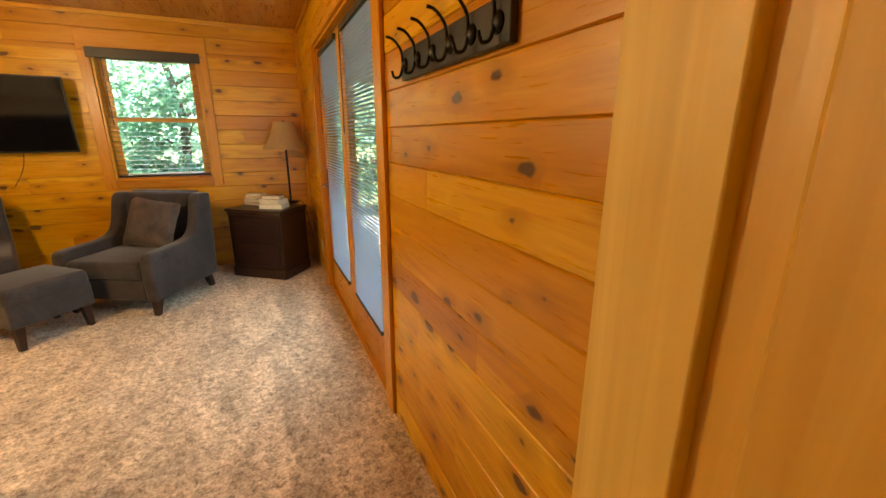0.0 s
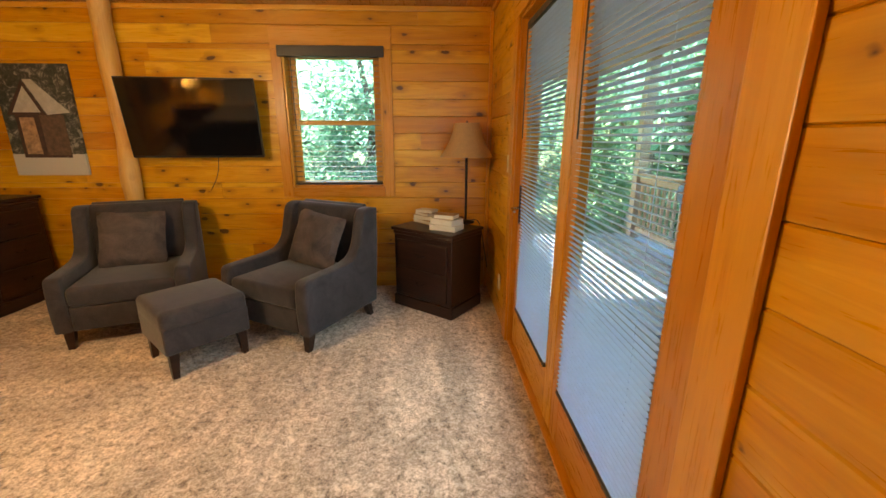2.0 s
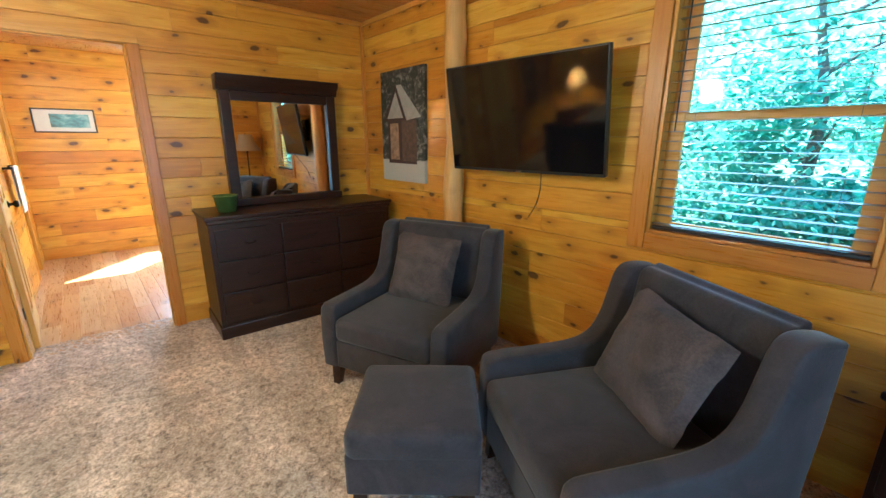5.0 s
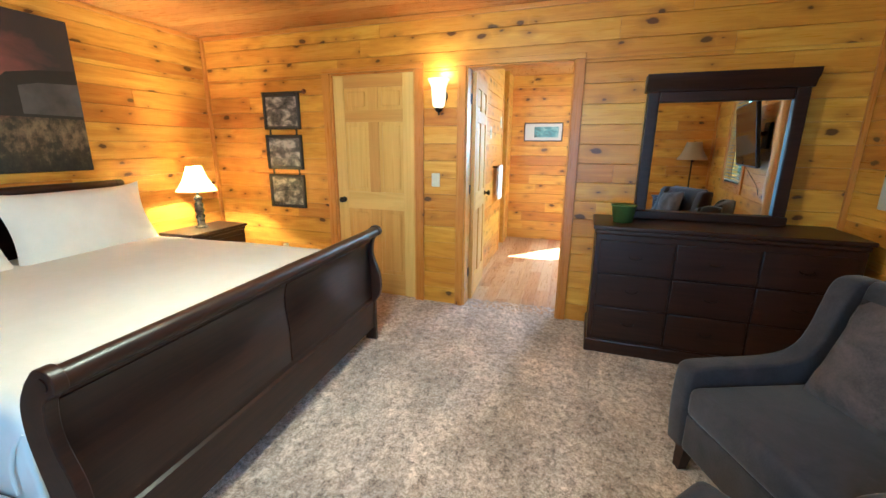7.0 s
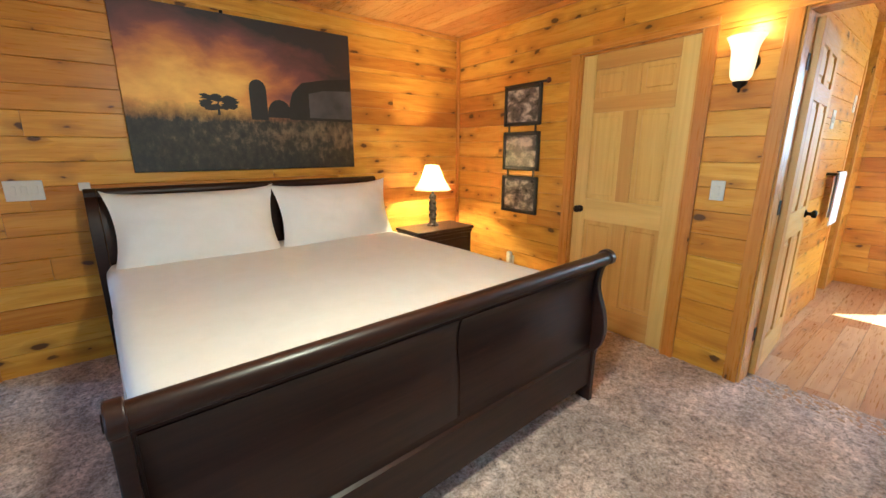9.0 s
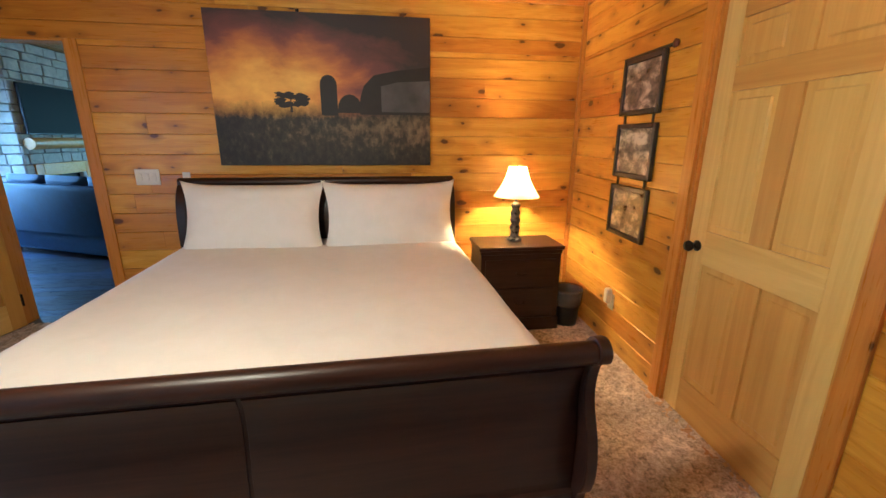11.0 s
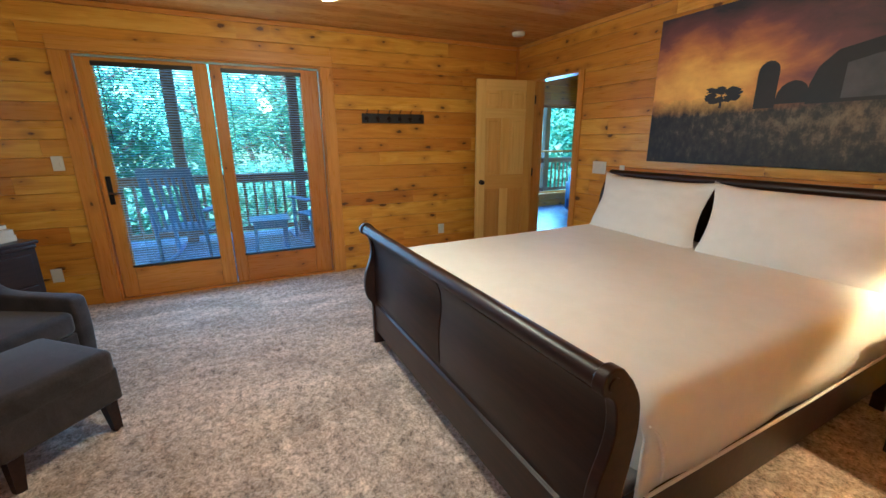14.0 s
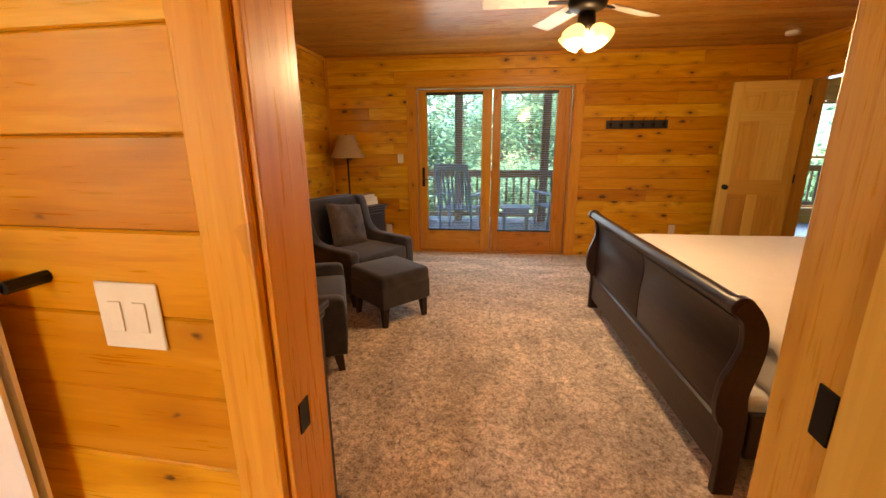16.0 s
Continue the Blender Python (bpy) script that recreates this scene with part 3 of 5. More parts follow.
# ---- windows and patio doors ----
def pane(x0, x1, z0, z1, y, parent):
    o = part("pane", box(x0, x1, y - 0.003, y + 0.003, z0, z1), GLASS, parent, "clear window pane", smooth=0)
    o.visible_shadow = False
    return o


def blind(m, x0, x1, z0, z1, pitch, tilt, depth, material, label, rail_material=RAILDARK):
    b = thing("venetian_blind", m, label, "blind", "window blinds")
    w = x1 - x0
    part("headrail", box(x0, x1, -0.02, 0.02, z1 - 0.035, z1, 0.003), rail_material, b)
    part("bottom_rail", box(x0, x1, -0.014, 0.014, z0, z0 + 0.018, 0.004), rail_material, b)
    me = mesh_of("slat", slab([(-depth / 2, -0.0008), (0, 0.0016), (depth / 2, -0.0008), (depth / 2, 0.0002), (0, 0.0028), (-depth / 2, 0.0002)], -w / 2, w / 2), material)
    z = z0 + 0.028
    while z < z1 - 0.045:
        part("slat", me, None, b, m=pose((x0 + x1) / 2, 0, z, tilt))
        z += pitch
    for x in (x0 + 0.12, x1 - 0.12):
        part("cord", tube([(x, 0, z0 + 0.01), (x, 0, z1 - 0.03)], 0.0012, 5), material, b)
    part("wand", tube([(x0 + 0.05, -0.028, z1 - 0.04), (x0 + 0.052, -0.03, z1 - 0.62)], 0.0035, 6), rail_material, b)
    return b


def sash_window(name, m, x0, x1, z0, z1, depth, label, stile=0.035):
    wdw = thing(name, m, label, "window", kind="structure")
    zm = z0 + (z1 - z0) * 0.49
    for nm, (a, b, y) in (("upper_sash", (zm - 0.02, z1 - 0.018, depth * 0.75)), ("lower_sash", (z0 + 0.018, zm + 0.02, depth * 0.55))):
        bm = bmesh.new()
        x, X = x0 + 0.018, x1 - 0.018
        f, g = stile, 0.035
        add_box(bm, x, x + f, y - 0.014, y + 0.014, a, b, 0.003)
        add_box(bm, X - f, X, y - 0.014, y + 0.014, a, b, 0.003)
        add_box(bm, x + f + 0.0003, X - f - 0.0003, y - 0.013, y + 0.013, a, a + g, 0.003)
        add_box(bm, x + f + 0.0003, X - f - 0.0003, y - 0.013, y + 0.013, b - g, b, 0.003)
        sash = part(nm, bm, TRIM, wdw)
        pane(x + f, X - f, a + g, b - g, y, sash)
    return wdw


sash_window("window_1", NM, *OPEN_WIN, TH, "double-hung pine window facing the woods", 0.066)
win_blind = blind(NM @ pose(0, 0.012, 0), OPEN_WIN[0] + 0.024, OPEN_WIN[1] - 0.024, OPEN_WIN[2] + 0.022, OPEN_WIN[3] - 0.022, 0.044, 3, 0.042, SLATWOOD, "dark-railed slatted blind lowered over the window")
part("valance", box(OPEN_WIN[0] - 0.025, OPEN_WIN[1] + 0.025, -0.06, -0.036, 2.03, 2.115, 0.005, 2), RAILDARK, win_blind, "dark brown wooden valance")


def patio_leaf(name, x0, x1, gx0, gx1, label, handle=None):
    """A glazed door leaf with broad pine stiles, in the patio opening."""
    d = thing(name, EM, label, "door", kind="structure")
    y0, y1, top = 0.03, 0.075, 2.03
    gz0, gz1 = 0.285, 1.985
    for a, b in ((x0, gx0), (gx1, x1)):
        o = part("stile", box(-(top - 0.02) / 2, (top - 0.02) / 2, -(y1 - y0) / 2, (y1 - y0) / 2, -(b - a) / 2, (b - a) / 2, 0.004), TRIM, d)
        o.matrix_local = pose((a + b) / 2, (y0 + y1) / 2, top / 2 + 0.01, 0, -90, 0)
    part("rail", box(gx0 + 0.0005, gx1 - 0.0005, y0 + 0.001, y1 - 0.001, 0.02, gz0, 0.004), TRIM, d)
    part("rail", box(gx0 + 0.0005, gx1 - 0.0005, y0 + 0.001, y1 - 0.001, gz1, top, 0.004), TRIM, d)
    pane(gx0, gx1, gz0, gz1, 0.062, d)
    if handle:
        h = part("handle_plate", box(handle - 0.018, handle + 0.018, 0.022, 0.03, 0.86, 1.1, 0.006, 2), BLACKMETAL, d, "dark bronze handle plate")
        part("lever", tube([(handle, 0.024, 0.96), (handle, -0.02, 0.96), (handle + 0.01, -0.026, 0.96), (handle + 0.1, -0.026, 0.955)], 0.008), CHROME, h, "bright lever handle")
    return d


patio_leaf("door_4", -4.036, -3.125, -3.925, -3.245, "pine patio door with a full glass pane", handle=-3.98)
patio_leaf("door_5", -3.115, -2.195, -3.015, -2.36, "fixed pine patio panel with a full glass pane")
blind(EM @ pose(0, 0.028, 0), -3.935, -3.235, 0.29, 2.0, 0.0215, -12, 0.024, SLAT, "pale slatted blind hanging on the patio door")
blind(EM @ pose(0, 0.028, 0), -3.025, -2.35, 0.29, 2.0, 0.0215, -12, 0.024, SLAT, "pale slatted blind hanging on the fixed patio panel")
on_wall(trim(-4.14, -2.09, 0.0, TH + 0.05, -0.008, 0.016, "pine threshold under the patio doors"), EM)


# ---- bed ----
def sleigh_bed():
    x0, x1 = -3.275, -1.345
    bed = thing("sleigh_bed", pose(-2.31, 1.1, 0, 0, 0, 2), "dark espresso wooden sleigh bed made up in white", "bed")
    hw = (x1 - x0) / 2
    def yz(pts):
        return [(y - 1.1, z) for y, z in pts]
    # foot end: a rolled S shape
    outer = curve_pts([(2.208, 0.0), (2.208, 0.2), (2.212, 0.3), (2.24, 0.345), (2.256, 0.42), (2.246, 0.52), (2.214, 0.61), (2.2, 0.68), (2.212, 0.76), (2.24, 0.79)], 5)
    roll = [(2.222 + 0.044 * math.cos(a), 0.822 + 0.042 * math.sin(a)) for a in np.linspace(-0.6, 2.3, 12)]
    inner = curve_pts([(2.158, 0.815), (2.122, 0.75), (2.112, 0.66), (2.124, 0.56), (2.142, 0.46), (2.13, 0.36), (2.126, 0.16), (2.126, 0.0)], 5)
    for sx in (-1, 1):
        part("foot_post", slab(yz(outer + roll + inner), sx * hw + (-0.004 if sx > 0 else -0.032), sx * hw + (0.032 if sx > 0 else 0.004), 0.004), DARK, bed, smooth=22)
        part("roll_cap", tube([(sx * (hw + 0.031), 1.126, 0.822), (sx * (hw + 0.036), 1.126, 0.822)], 0.02, 16), DARK, bed)
    po = curve_pts([(2.18, 0.1), (2.182, 0.3), (2.184, 0.5), (2.172, 0.63), (2.18, 0.72), (2.212, 0.79)], 5)
    pi = [(y - 0.028, z) for y, z in po[::-1]]
    part("foot_panel", slab(yz(po + pi), -hw + 0.0045, hw - 0.0045), DARK, bed)
    part("top_roll", tube([(-hw + 0.0045, 1.124, 0.82), (hw - 0.0045, 1.124, 0.82)], 0.034, 20), DARK, bed)
    for sx in (-1, 1):
        a, b = (-hw + 0.012, -0.006) if sx < 0 else (0.006, hw - 0.012)
        bm = slab(yz([(y + 0.005, z) for y, z in po if 0.3 < z < 0.76] + [(y - 0.004, z) for y, z in po[::-1] if 0.3 < z < 0.76]), a, b, 0.0015)
        part("raised_panel", bm, DARK, bed)
    low = [p for p in po if p[1] < 0.31]
    part("lower_rail", slab(yz([(y + 0.014, z) for y, z in low] + [(y + 0.001, z + 0.008) for y, z in low[::-1]]), -hw + 0.0045, hw - 0.0045), DARK, bed)
    # head end
    h_in = curve_pts([(0.1, 0.0), (0.09, 0.4), (0.1, 0.7), (0.085, 0.9), (0.045, 1.02), (0.0, 1.075)], 5)
    h_roll = [(-0.035 + 0.038 * math.cos(a), 1.085 + 0.038 * math.sin(a)) for a in np.linspace(0.4, 3.7, 9)]
    h_out = curve_pts([(-0.06, 1.03), (-0.01, 0.95), (0.03, 0.8), (0.03, 0.4), (0.02, 0.0)], 5)
    for sx in (-1, 1):
        part("head_post", slab(yz(h_in + h_roll + h_out), sx * hw - 0.03, sx * hw + 0.03, 0.004), DARK, bed, smooth=22)
    hp = [p for p in h_in if p[1] > 0.25]
    part("head_panel", slab(yz([(y - 0.006, z) for y, z in hp] + [(y - 0.034, z) for y, z in hp[::-1]]), -hw + 0.031, hw - 0.031), DARK, bed)
    part("head_roll", tube([(-hw + 0.031, -1.135, 1.087), (hw - 0.031, -1.135, 1.087)], 0.035, 16), DARK, bed)
    for sx in (-1, 1):
        part("side_rail", box(sx * hw - 0.02 - 0.01 * sx, sx * hw + 0.02 - 0.01 * sx, -1.0, 1.0, 0.16, 0.36, 0.006), DARK, bed)
    part("box_spring", box(-hw + 0.05, hw - 0.05, -0.98, 1.0, 0.22, 0.4, 0.03, 3), WHITE, bed)
    part("slat_support", box(-hw + 0.04, hw - 0.04, -0.9, 0.9, 0.17, 0.215), DARK, bed)
    return bed


sleigh_bed()


def bed_cover():
    """A smooth white cover over the mattress that hangs a little over the rails."""
    n, k = 60, 64
    X, Y = 0.975, 0.955
    bm = bmesh.new()
    grid = []
    for j in range(k + 1):
        row = []
        for i in range(n + 1):
            u, v = -1 + 2 * i / n, -1 + 2 * j / k
            side = 0.84
            if abs(u) > side:
                f = (abs(u) - side) / (1 - side)
                a = min(1.0, f * 2.2) * math.pi / 2
                x = (X - 0.07 + 0.07 * math.sin(a))
                z = 0.685 - 0.07 * (1 - math.cos(a)) - max(0.0, f - 0.45) / 0.55 * 0.25
                wave = 0.012 * noise.noise(Vector((v * 4.0, 2.0 * f, 3.1 if u > 0 else 7.7))) * f
                x = (x + wave - 0.012 * f) * (1 if u > 0 else -1)
            else:
                x = u / side * (X - 0.07)
                z = 0.685
            y = v * Y
            if v > 0.93:
                g = (v - 0.93) / 0.07
                z -= 0.06 * g ** 2
            z += 0.008 * noise.noise(Vector((x * 1.7, y * 1.7, 0.3))) + 0.0025 * noise.noise(Vector((x * 7, y * 5, 1.3)))
            row.append(bm.verts.new((x, y, z)))
        grid.append(row)
    for j in range(k):
        for i in range(n):
            bm.faces.new((grid[j][i], grid[j][i + 1], grid[j + 1][i + 1], grid[j + 1][i]))
    ob = part("bed_cover", bm, WHITE)
    mod = ob.modifiers.new("thickness", "SOLIDIFY")
    mod.thickness, mod.offset = 0.012, -1
    ob.matrix_world = pose(-2.315, 1.08, 0, 0, 0, 2)
    tagged(ob, "smooth white cotton cover spread over the mattress", "bedspread")
    for sx in (-1, 1):
        fold = curve_pts([(sx * 0.963, 0.94, 0.61), (sx * 0.972, 0.9, 0.56), (sx * 0.975, 0.87, 0.48), (sx * 0.975, 0.868, 0.4)], 5)
        flap = tube(fold, [0.003 + 0.0045 * math.sin(math.pi * k / (len(fold) - 1)) for k in range(len(fold))], 8)
        part("corner_fold", flap, WHITE, ob, "folded corner of the cover")
    part("hem", tube([(0.975, -0.94, 0.372), (0.977, 0.0, 0.37), (0.975, 0.93, 0.372)], 0.006, 6), WHITE, ob)
    part("hem", tube([(-0.975, -0.94, 0.372), (-0.977, 0.0, 0.37), (-0.975, 0.93, 0.372)], 0.006, 6), WHITE, ob)
    mt = part("mattress", box(-0.955, 0.955, -0.94, 0.93, 0.4, 0.665, 0.05, 4), WHITE)
    mt.matrix_world = pose(-2.315, 1.08, 0, 0, 0, 2)
    tagged(mt, "white king-size mattress on the sleigh bed", "mattress")


bed_cover()
def king_pillow(w, h, t, seed, n=28):
    """A plump pillow in a case: four pulled-out corners, edges drawn in between them, a slack hem at one end."""
    bm = bmesh.new()
    bmesh.ops.create_grid(bm, x_segments=n, y_segments=n, size=1.0)
    low = bmesh.ops.duplicate(bm, geom=bm.faces[:])["geom"]
    lowv = {g for g in low if isinstance(g, bmesh.types.BMVert)}
    for v in bm.verts:
        x, y = v.co.x, v.co.y
        puff = max(0.0, (1 - abs(x) ** 2.6) * (1 - abs(y) ** 2.4)) ** 0.6
        dx = 0.1 * (1 - y * y) * x * abs(x)
        dy = 0.10 * (1 - x ** 4) * y * abs(y)
        crease = 0.010 * noise.noise(Vector((x * 2.3 + seed, y * 2.0, seed))) + 0.006 * noise.noise(Vector((x * 6 + y * 3 + seed, y * 5, seed)))
        z = (puff * t / 2 + crease * min(1.0, puff * 2)) * (-1 if v in lowv else 1)
        v.co = Vector(((x - dx) * w / 2, (y - dy) * h / 2, z + 0.03 * (abs(x) > 0.93) * y * abs(x)))
    bmesh.ops.remove_doubles(bm, verts=bm.verts, dist=0.002)
    bmesh.ops.recalc_face_normals(bm, faces=bm.faces)
    return bm


for px, sd, turn in ((-1.83, 1.0, -1.5), (-2.77, 5.0, 2.5)):
    p = part("pillow", king_pillow(0.965, 0.52, 0.2, sd), WHITE, smooth=70)
    p.matrix_world = pose(px, 0.235, 0.868, 66, 0, 180 + turn)
    tagged(p, "white king pillow leaning against the headboard", "pillow", "pillows on the bed")


# ---- chest-like furniture ----
def pull(parent, x, y, z, w=0.07):
    part("handle", tube([(x - w / 2, y, z), (x - w / 2, y - 0.018, z - 0.006), (x, y - 0.022, z - 0.014), (x + w / 2, y - 0.018, z - 0.006), (x + w / 2, y, z)], 0.0035, 6), BLACKMETAL, parent, "dark metal bail pull")


def chest(name, m, w, d, h, cols, rows, label, category):
    """A case with drawers; back at y = 0, front at y = -d, x from 0 to w."""
    c = thing(name, m, label, category)
    part("top", box(-0.02, w + 0.02, -d - 0.022, 0.0, h - 0.028, h, 0.008, 2), DARK, c)
    part("cornice", box(-0.008, w + 0.008, -d - 0.01, -0.002, h - 0.06, h - 0.0285, 0.01, 2), DARK, c)
    part("case", box(0.0, w, -d, -0.004, 0.1, h - 0.0605, 0.003), DARK, c)
    part("plinth", box(-0.012, w + 0.012, -d - 0.014, -0.003, 0.0, 0.0995, 0.01, 2), DARK, c)
    z0, z1 = 0.125, h - 0.085
    for j in range(rows):
        for i in range(cols):
            x = 0.03 + i * (w - 0.06) / cols
            X = x + (w - 0.06) / cols - 0.012
            a, b = z0 + j * (z1 - z0) / rows, z0 + (j + 1) * (z1 - z0) / rows - 0.012
            dr = part("drawer", box(x, X, -d - 0.014, -d + 0.002, a, b, 0.005, 2), DARK, c)
            for px in ((x + X) / 2,) if (X - x) < 0.6 else (x + (X - x) * 0.28, x + (X - x) * 0.72):
                pull(dr, px, -d - 0.014, (a + b) / 2 + 0.01)
    return c


chest("dresser", WM @ pose(3.8, -0.02, 0), 1.42, 0.48, 0.905, 3, 3, "dark espresso nine-drawer wooden dresser", "dresser")


def dresser_mirror():
    m = WM @ pose(4.05, -0.06, 0.905)
    mi = thing("dresser_mirror", m, "dark wooden framed mirror standing on the dresser", "mirror")
    w = 0.9
    part("crown", slab([(0.03, 0.86), (-0.06, 0.86), (-0.075, 0.9), (-0.1, 0.92), (-0.115, 0.965), (0.03, 0.965)], -0.015, w + 0.015, 0.003), DARK, mi)
    part("side_frame", box(0.0, 0.075, -0.06, 0.02, 0.06, 0.8595, 0.008, 2), DARK, mi)
    part("side_frame", box(w - 0.075, w, -0.06, 0.02, 0.06, 0.8595, 0.008, 2), DARK, mi)
    part("top_frame", box(0.0755, w - 0.0755, -0.055, 0.02, 0.79, 0.8595, 0.008, 2), DARK, mi)
    part("bottom_frame", box(-0.01, w + 0.01, -0.075, 0.02, 0.001, 0.0595, 0.008, 2), DARK, mi)
    part("glass", box(0.0756, w - 0.0756, -0.03, 0.0, 0.06, 0.7899), MIRROR, mi, "silvered mirror glass", smooth=0)


dresser_mirror()
pot = part("planter_tin", lathe([(0.0, 0.0), (0.062, 0.001), (0.078, 0.11), (0.084, 0.112), (0.084, 0.118), (0.076, 0.118), (0.06, 0.02), (0.0, 0.018)], 24), GREENPOT)
pot.matrix_world = WM @ pose(3.965, -0.33, 0.906)
tagged(pot, "small green tin planter on the dresser", "planter")

chest("nightstand", pose(-3.4, 0.09, 0, 0, 0, 180), 0.6, 0.345, 0.66, 1, 2, "dark espresso nightstand beside the bed", "nightstand")
chest("side_cabinet", pose(-0.1, 4.745, 0, 0, 0, -38) @ pose(-0.29, 0.22, 0), 0.58, 0.43, 0.685, 1, 2, "dark espresso corner side cabinet with two drawers", "cabinet")


# ---- upholstered seats ----
def armchair(m):
    c = thing("armchair", m, "charcoal velvet armchair with sloping arms", "armchair", "armchairs by the window")
    arm = curve_pts([(-0.36, 0.13), (-0.37, 0.3), (-0.364, 0.455), (-0.345, 0.498), (-0.29, 0.51), (-0.13, 0.513), (0.06, 0.523), (0.155, 0.56), (0.205, 0.635), (0.236, 0.74), (0.264, 0.835), (0.305, 0.874), (0.37, 0.879), (0.43, 0.868)], 4)
    arm += curve_pts([(0.42, 0.6), (0.4, 0.35), (0.38, 0.13)], 4)
    for sx in (-1, 1):
        lo, hi = sorted((sx * 0.31, sx * 0.408))
        part("arm", slab(arm, lo, hi, 0.016), VELVET, c, smooth=60)
    back = curve_pts([(0.29, 0.14), (0.27, 0.4), (0.295, 0.65), (0.318, 0.83), (0.345, 0.874), (0.38, 0.878), (0.428, 0.86), (0.41, 0.5), (0.37, 0.14)], 5)
    part("backrest", slab(back, -0.3095, 0.3095, 0.006), VELVET, c, smooth=60)
    part("seat_base", box(-0.3095, 0.3095, -0.358, 0.3, 0.132, 0.3, 0.012, 2), VELVET, c)
    seat = bmesh.new()
    add_box(seat, -0.308, 0.308, -0.372, 0.275, 0.3, 0.435, 0.035, 4)
    for v in seat.verts:
        if v.co.z > 0.42:
            v.co.z += 0.026 * max(0.0, 1 - (v.co.x / 0.3) ** 2)
    part("seat_cushion", seat, VELVET, c, smooth=60)
    for sx in (-1, 1):
        for y, lean in ((-0.3, -0.02), (0.31, 0.05)):
            leg = bmesh.new()
            a = [leg.verts.new((sx * 0.345 + dx * 0.03, y + dy * 0.03, 0.135)) for dx, dy in ((-1, -1), (1, -1), (1, 1), (-1, 1))]
            b = [leg.verts.new((sx * 0.345 + dx * 0.019, y + lean + dy * 0.019, 0.0)) for dx, dy in ((-1, -1), (1, -1), (1, 1), (-1, 1))]
            leg.faces.new(a), leg.faces.new(b[::-1])
            for i in range(4):
                leg.faces.new((a[i], b[i], b[(i + 1) % 4], a[(i + 1) % 4]))
            bmesh.ops.recalc_face_normals(leg, faces=leg.faces)
            part("leg", leg, DARK, c, "tapered dark wooden leg")
    return c


CHAIR_A, CHAIR_B = pose(-2.38, 4.45, 0, 0, 0, 21), pose(-1.13, 4.39, 0, 0, 0, -28.5)
chair = armchair(CHAIR_A)
copy_thing(chair, CHAIR_B)
for m, sd, dx, rz in ((CHAIR_A, 2.0, -0.02, 2), (CHAIR_B, 6.0, 0.03, 8)):
    p = part("throw_pillow", cushion(0.44, 0.42, 0.13, 0.1, 14, 0.02, sd), PILLOWCLOTH)
    p.matrix_world = m @ pose(dx, 0.15, 0.632, 70, rz, 0)
    tagged(p, "square taupe velvet throw pillow on an armchair", "pillow", "throw pillows")


def ottoman(m):
    o = thing("ottoman", m, "charcoal velvet ottoman on tapered wooden legs", "ottoman")
    top = bmesh.new()
    add_box(top, -0.245, 0.245, -0.235, 0.235, 0.3, 0.43, 0.035, 4)
    for v in top.verts:
        if v.co.z > 0.38:
            v.co.z += 0.02 * (1 - (v.co.x / 0.25) ** 2) * (1 - (v.co.y / 0.24) ** 2)
    part("cushion", top, VELVET, o, smooth=60)
    part("apron", box(-0.243, 0.243, -0.233, 0.233, 0.165, 0.335, 0.012, 3), VELVET, o)
    for sx in (-1, 1):
        for sy in (-1, 1):
            leg = bmesh.new()
            a = [leg.verts.new((sx * 0.195 + dx * 0.028, sy * 0.185 + dy * 0.028, 0.175)) for dx, dy in ((-1, -1), (1, -1), (1, 1), (-1, 1))]
            b = [leg.verts.new((sx * 0.205 + dx * 0.017, sy * 0.195 + dy * 0.017, 0.0)) for dx, dy in ((-1, -1), (1, -1), (1, 1), (-1, 1))]
            leg.faces.new(a), leg.faces.new(b[::-1])
            for i in range(4):
                leg.faces.new((a[i], b[i], b[(i + 1) % 4], a[(i + 1) % 4]))
            bmesh.ops.recalc_face_normals(leg, faces=leg.faces)
            part("leg", leg, DARK, o, "tapered dark wooden leg")


ottoman(pose(-1.685, 3.93, 0, 0, 0, 48))


# ---- television ----
def television():
    tv = thing("television", pose(-2.09, 4.985, 1.53, 8, 0, 4.5), "wide black flat television tilted on a wall arm", "television")
    w, h = 1.04, 0.625
    part("body", box(-w / 2, w / 2, 0.0, 0.035, -h / 2, h / 2, 0.006, 2), BLACKPLASTIC, tv)
    part("back_box", box(-w / 2 + 0.2, w / 2 - 0.2, 0.035, 0.06, -h / 2 + 0.06, h / 2 - 0.18, 0.012, 2), BLACKPLASTIC, tv)
    part("screen", box(-w / 2 + 0.01, w / 2 - 0.01, -0.003, 0.002, -h / 2 + 0.018, h / 2 - 0.01), SCREEN, tv, "dark glossy screen", smooth=0)
    part("logo", box(-0.02, 0.02, -0.0045, -0.001, -h / 2 + 0.006, -h / 2 + 0.012), CHROME, tv)
    part("bracket", box(-0.12, 0.12, 0.06, 0.085, -0.12, 0.12, 0.006), BLACKMETAL, tv)
    part("mount_arm", tube([(0, 0.085, 0), (0.02, 0.2, 0.0)], 0.022, 8), BLACKMETAL, tv)


television()
wp = part("wall_plate", box(-0.09, 0.09, -0.03, -0.001, -0.13, 0.13, 0.006), BLACKMETAL)
wp.matrix_world = pose(-2.08, YN, 1.53)
tagged(wp, "black steel wall plate behind the television", "bracket")
cable = part("television_cable", tube(curve_pts([(-1.95, 5.05, 1.24), (-2.0, 5.12, 1.12), (-2.06, 5.17, 1.02), (-2.12, 5.18, 0.93)], 5), 0.003, 6), BLACKPLASTIC)
tagged(cable, "thin black cable hanging below the television", "cable")


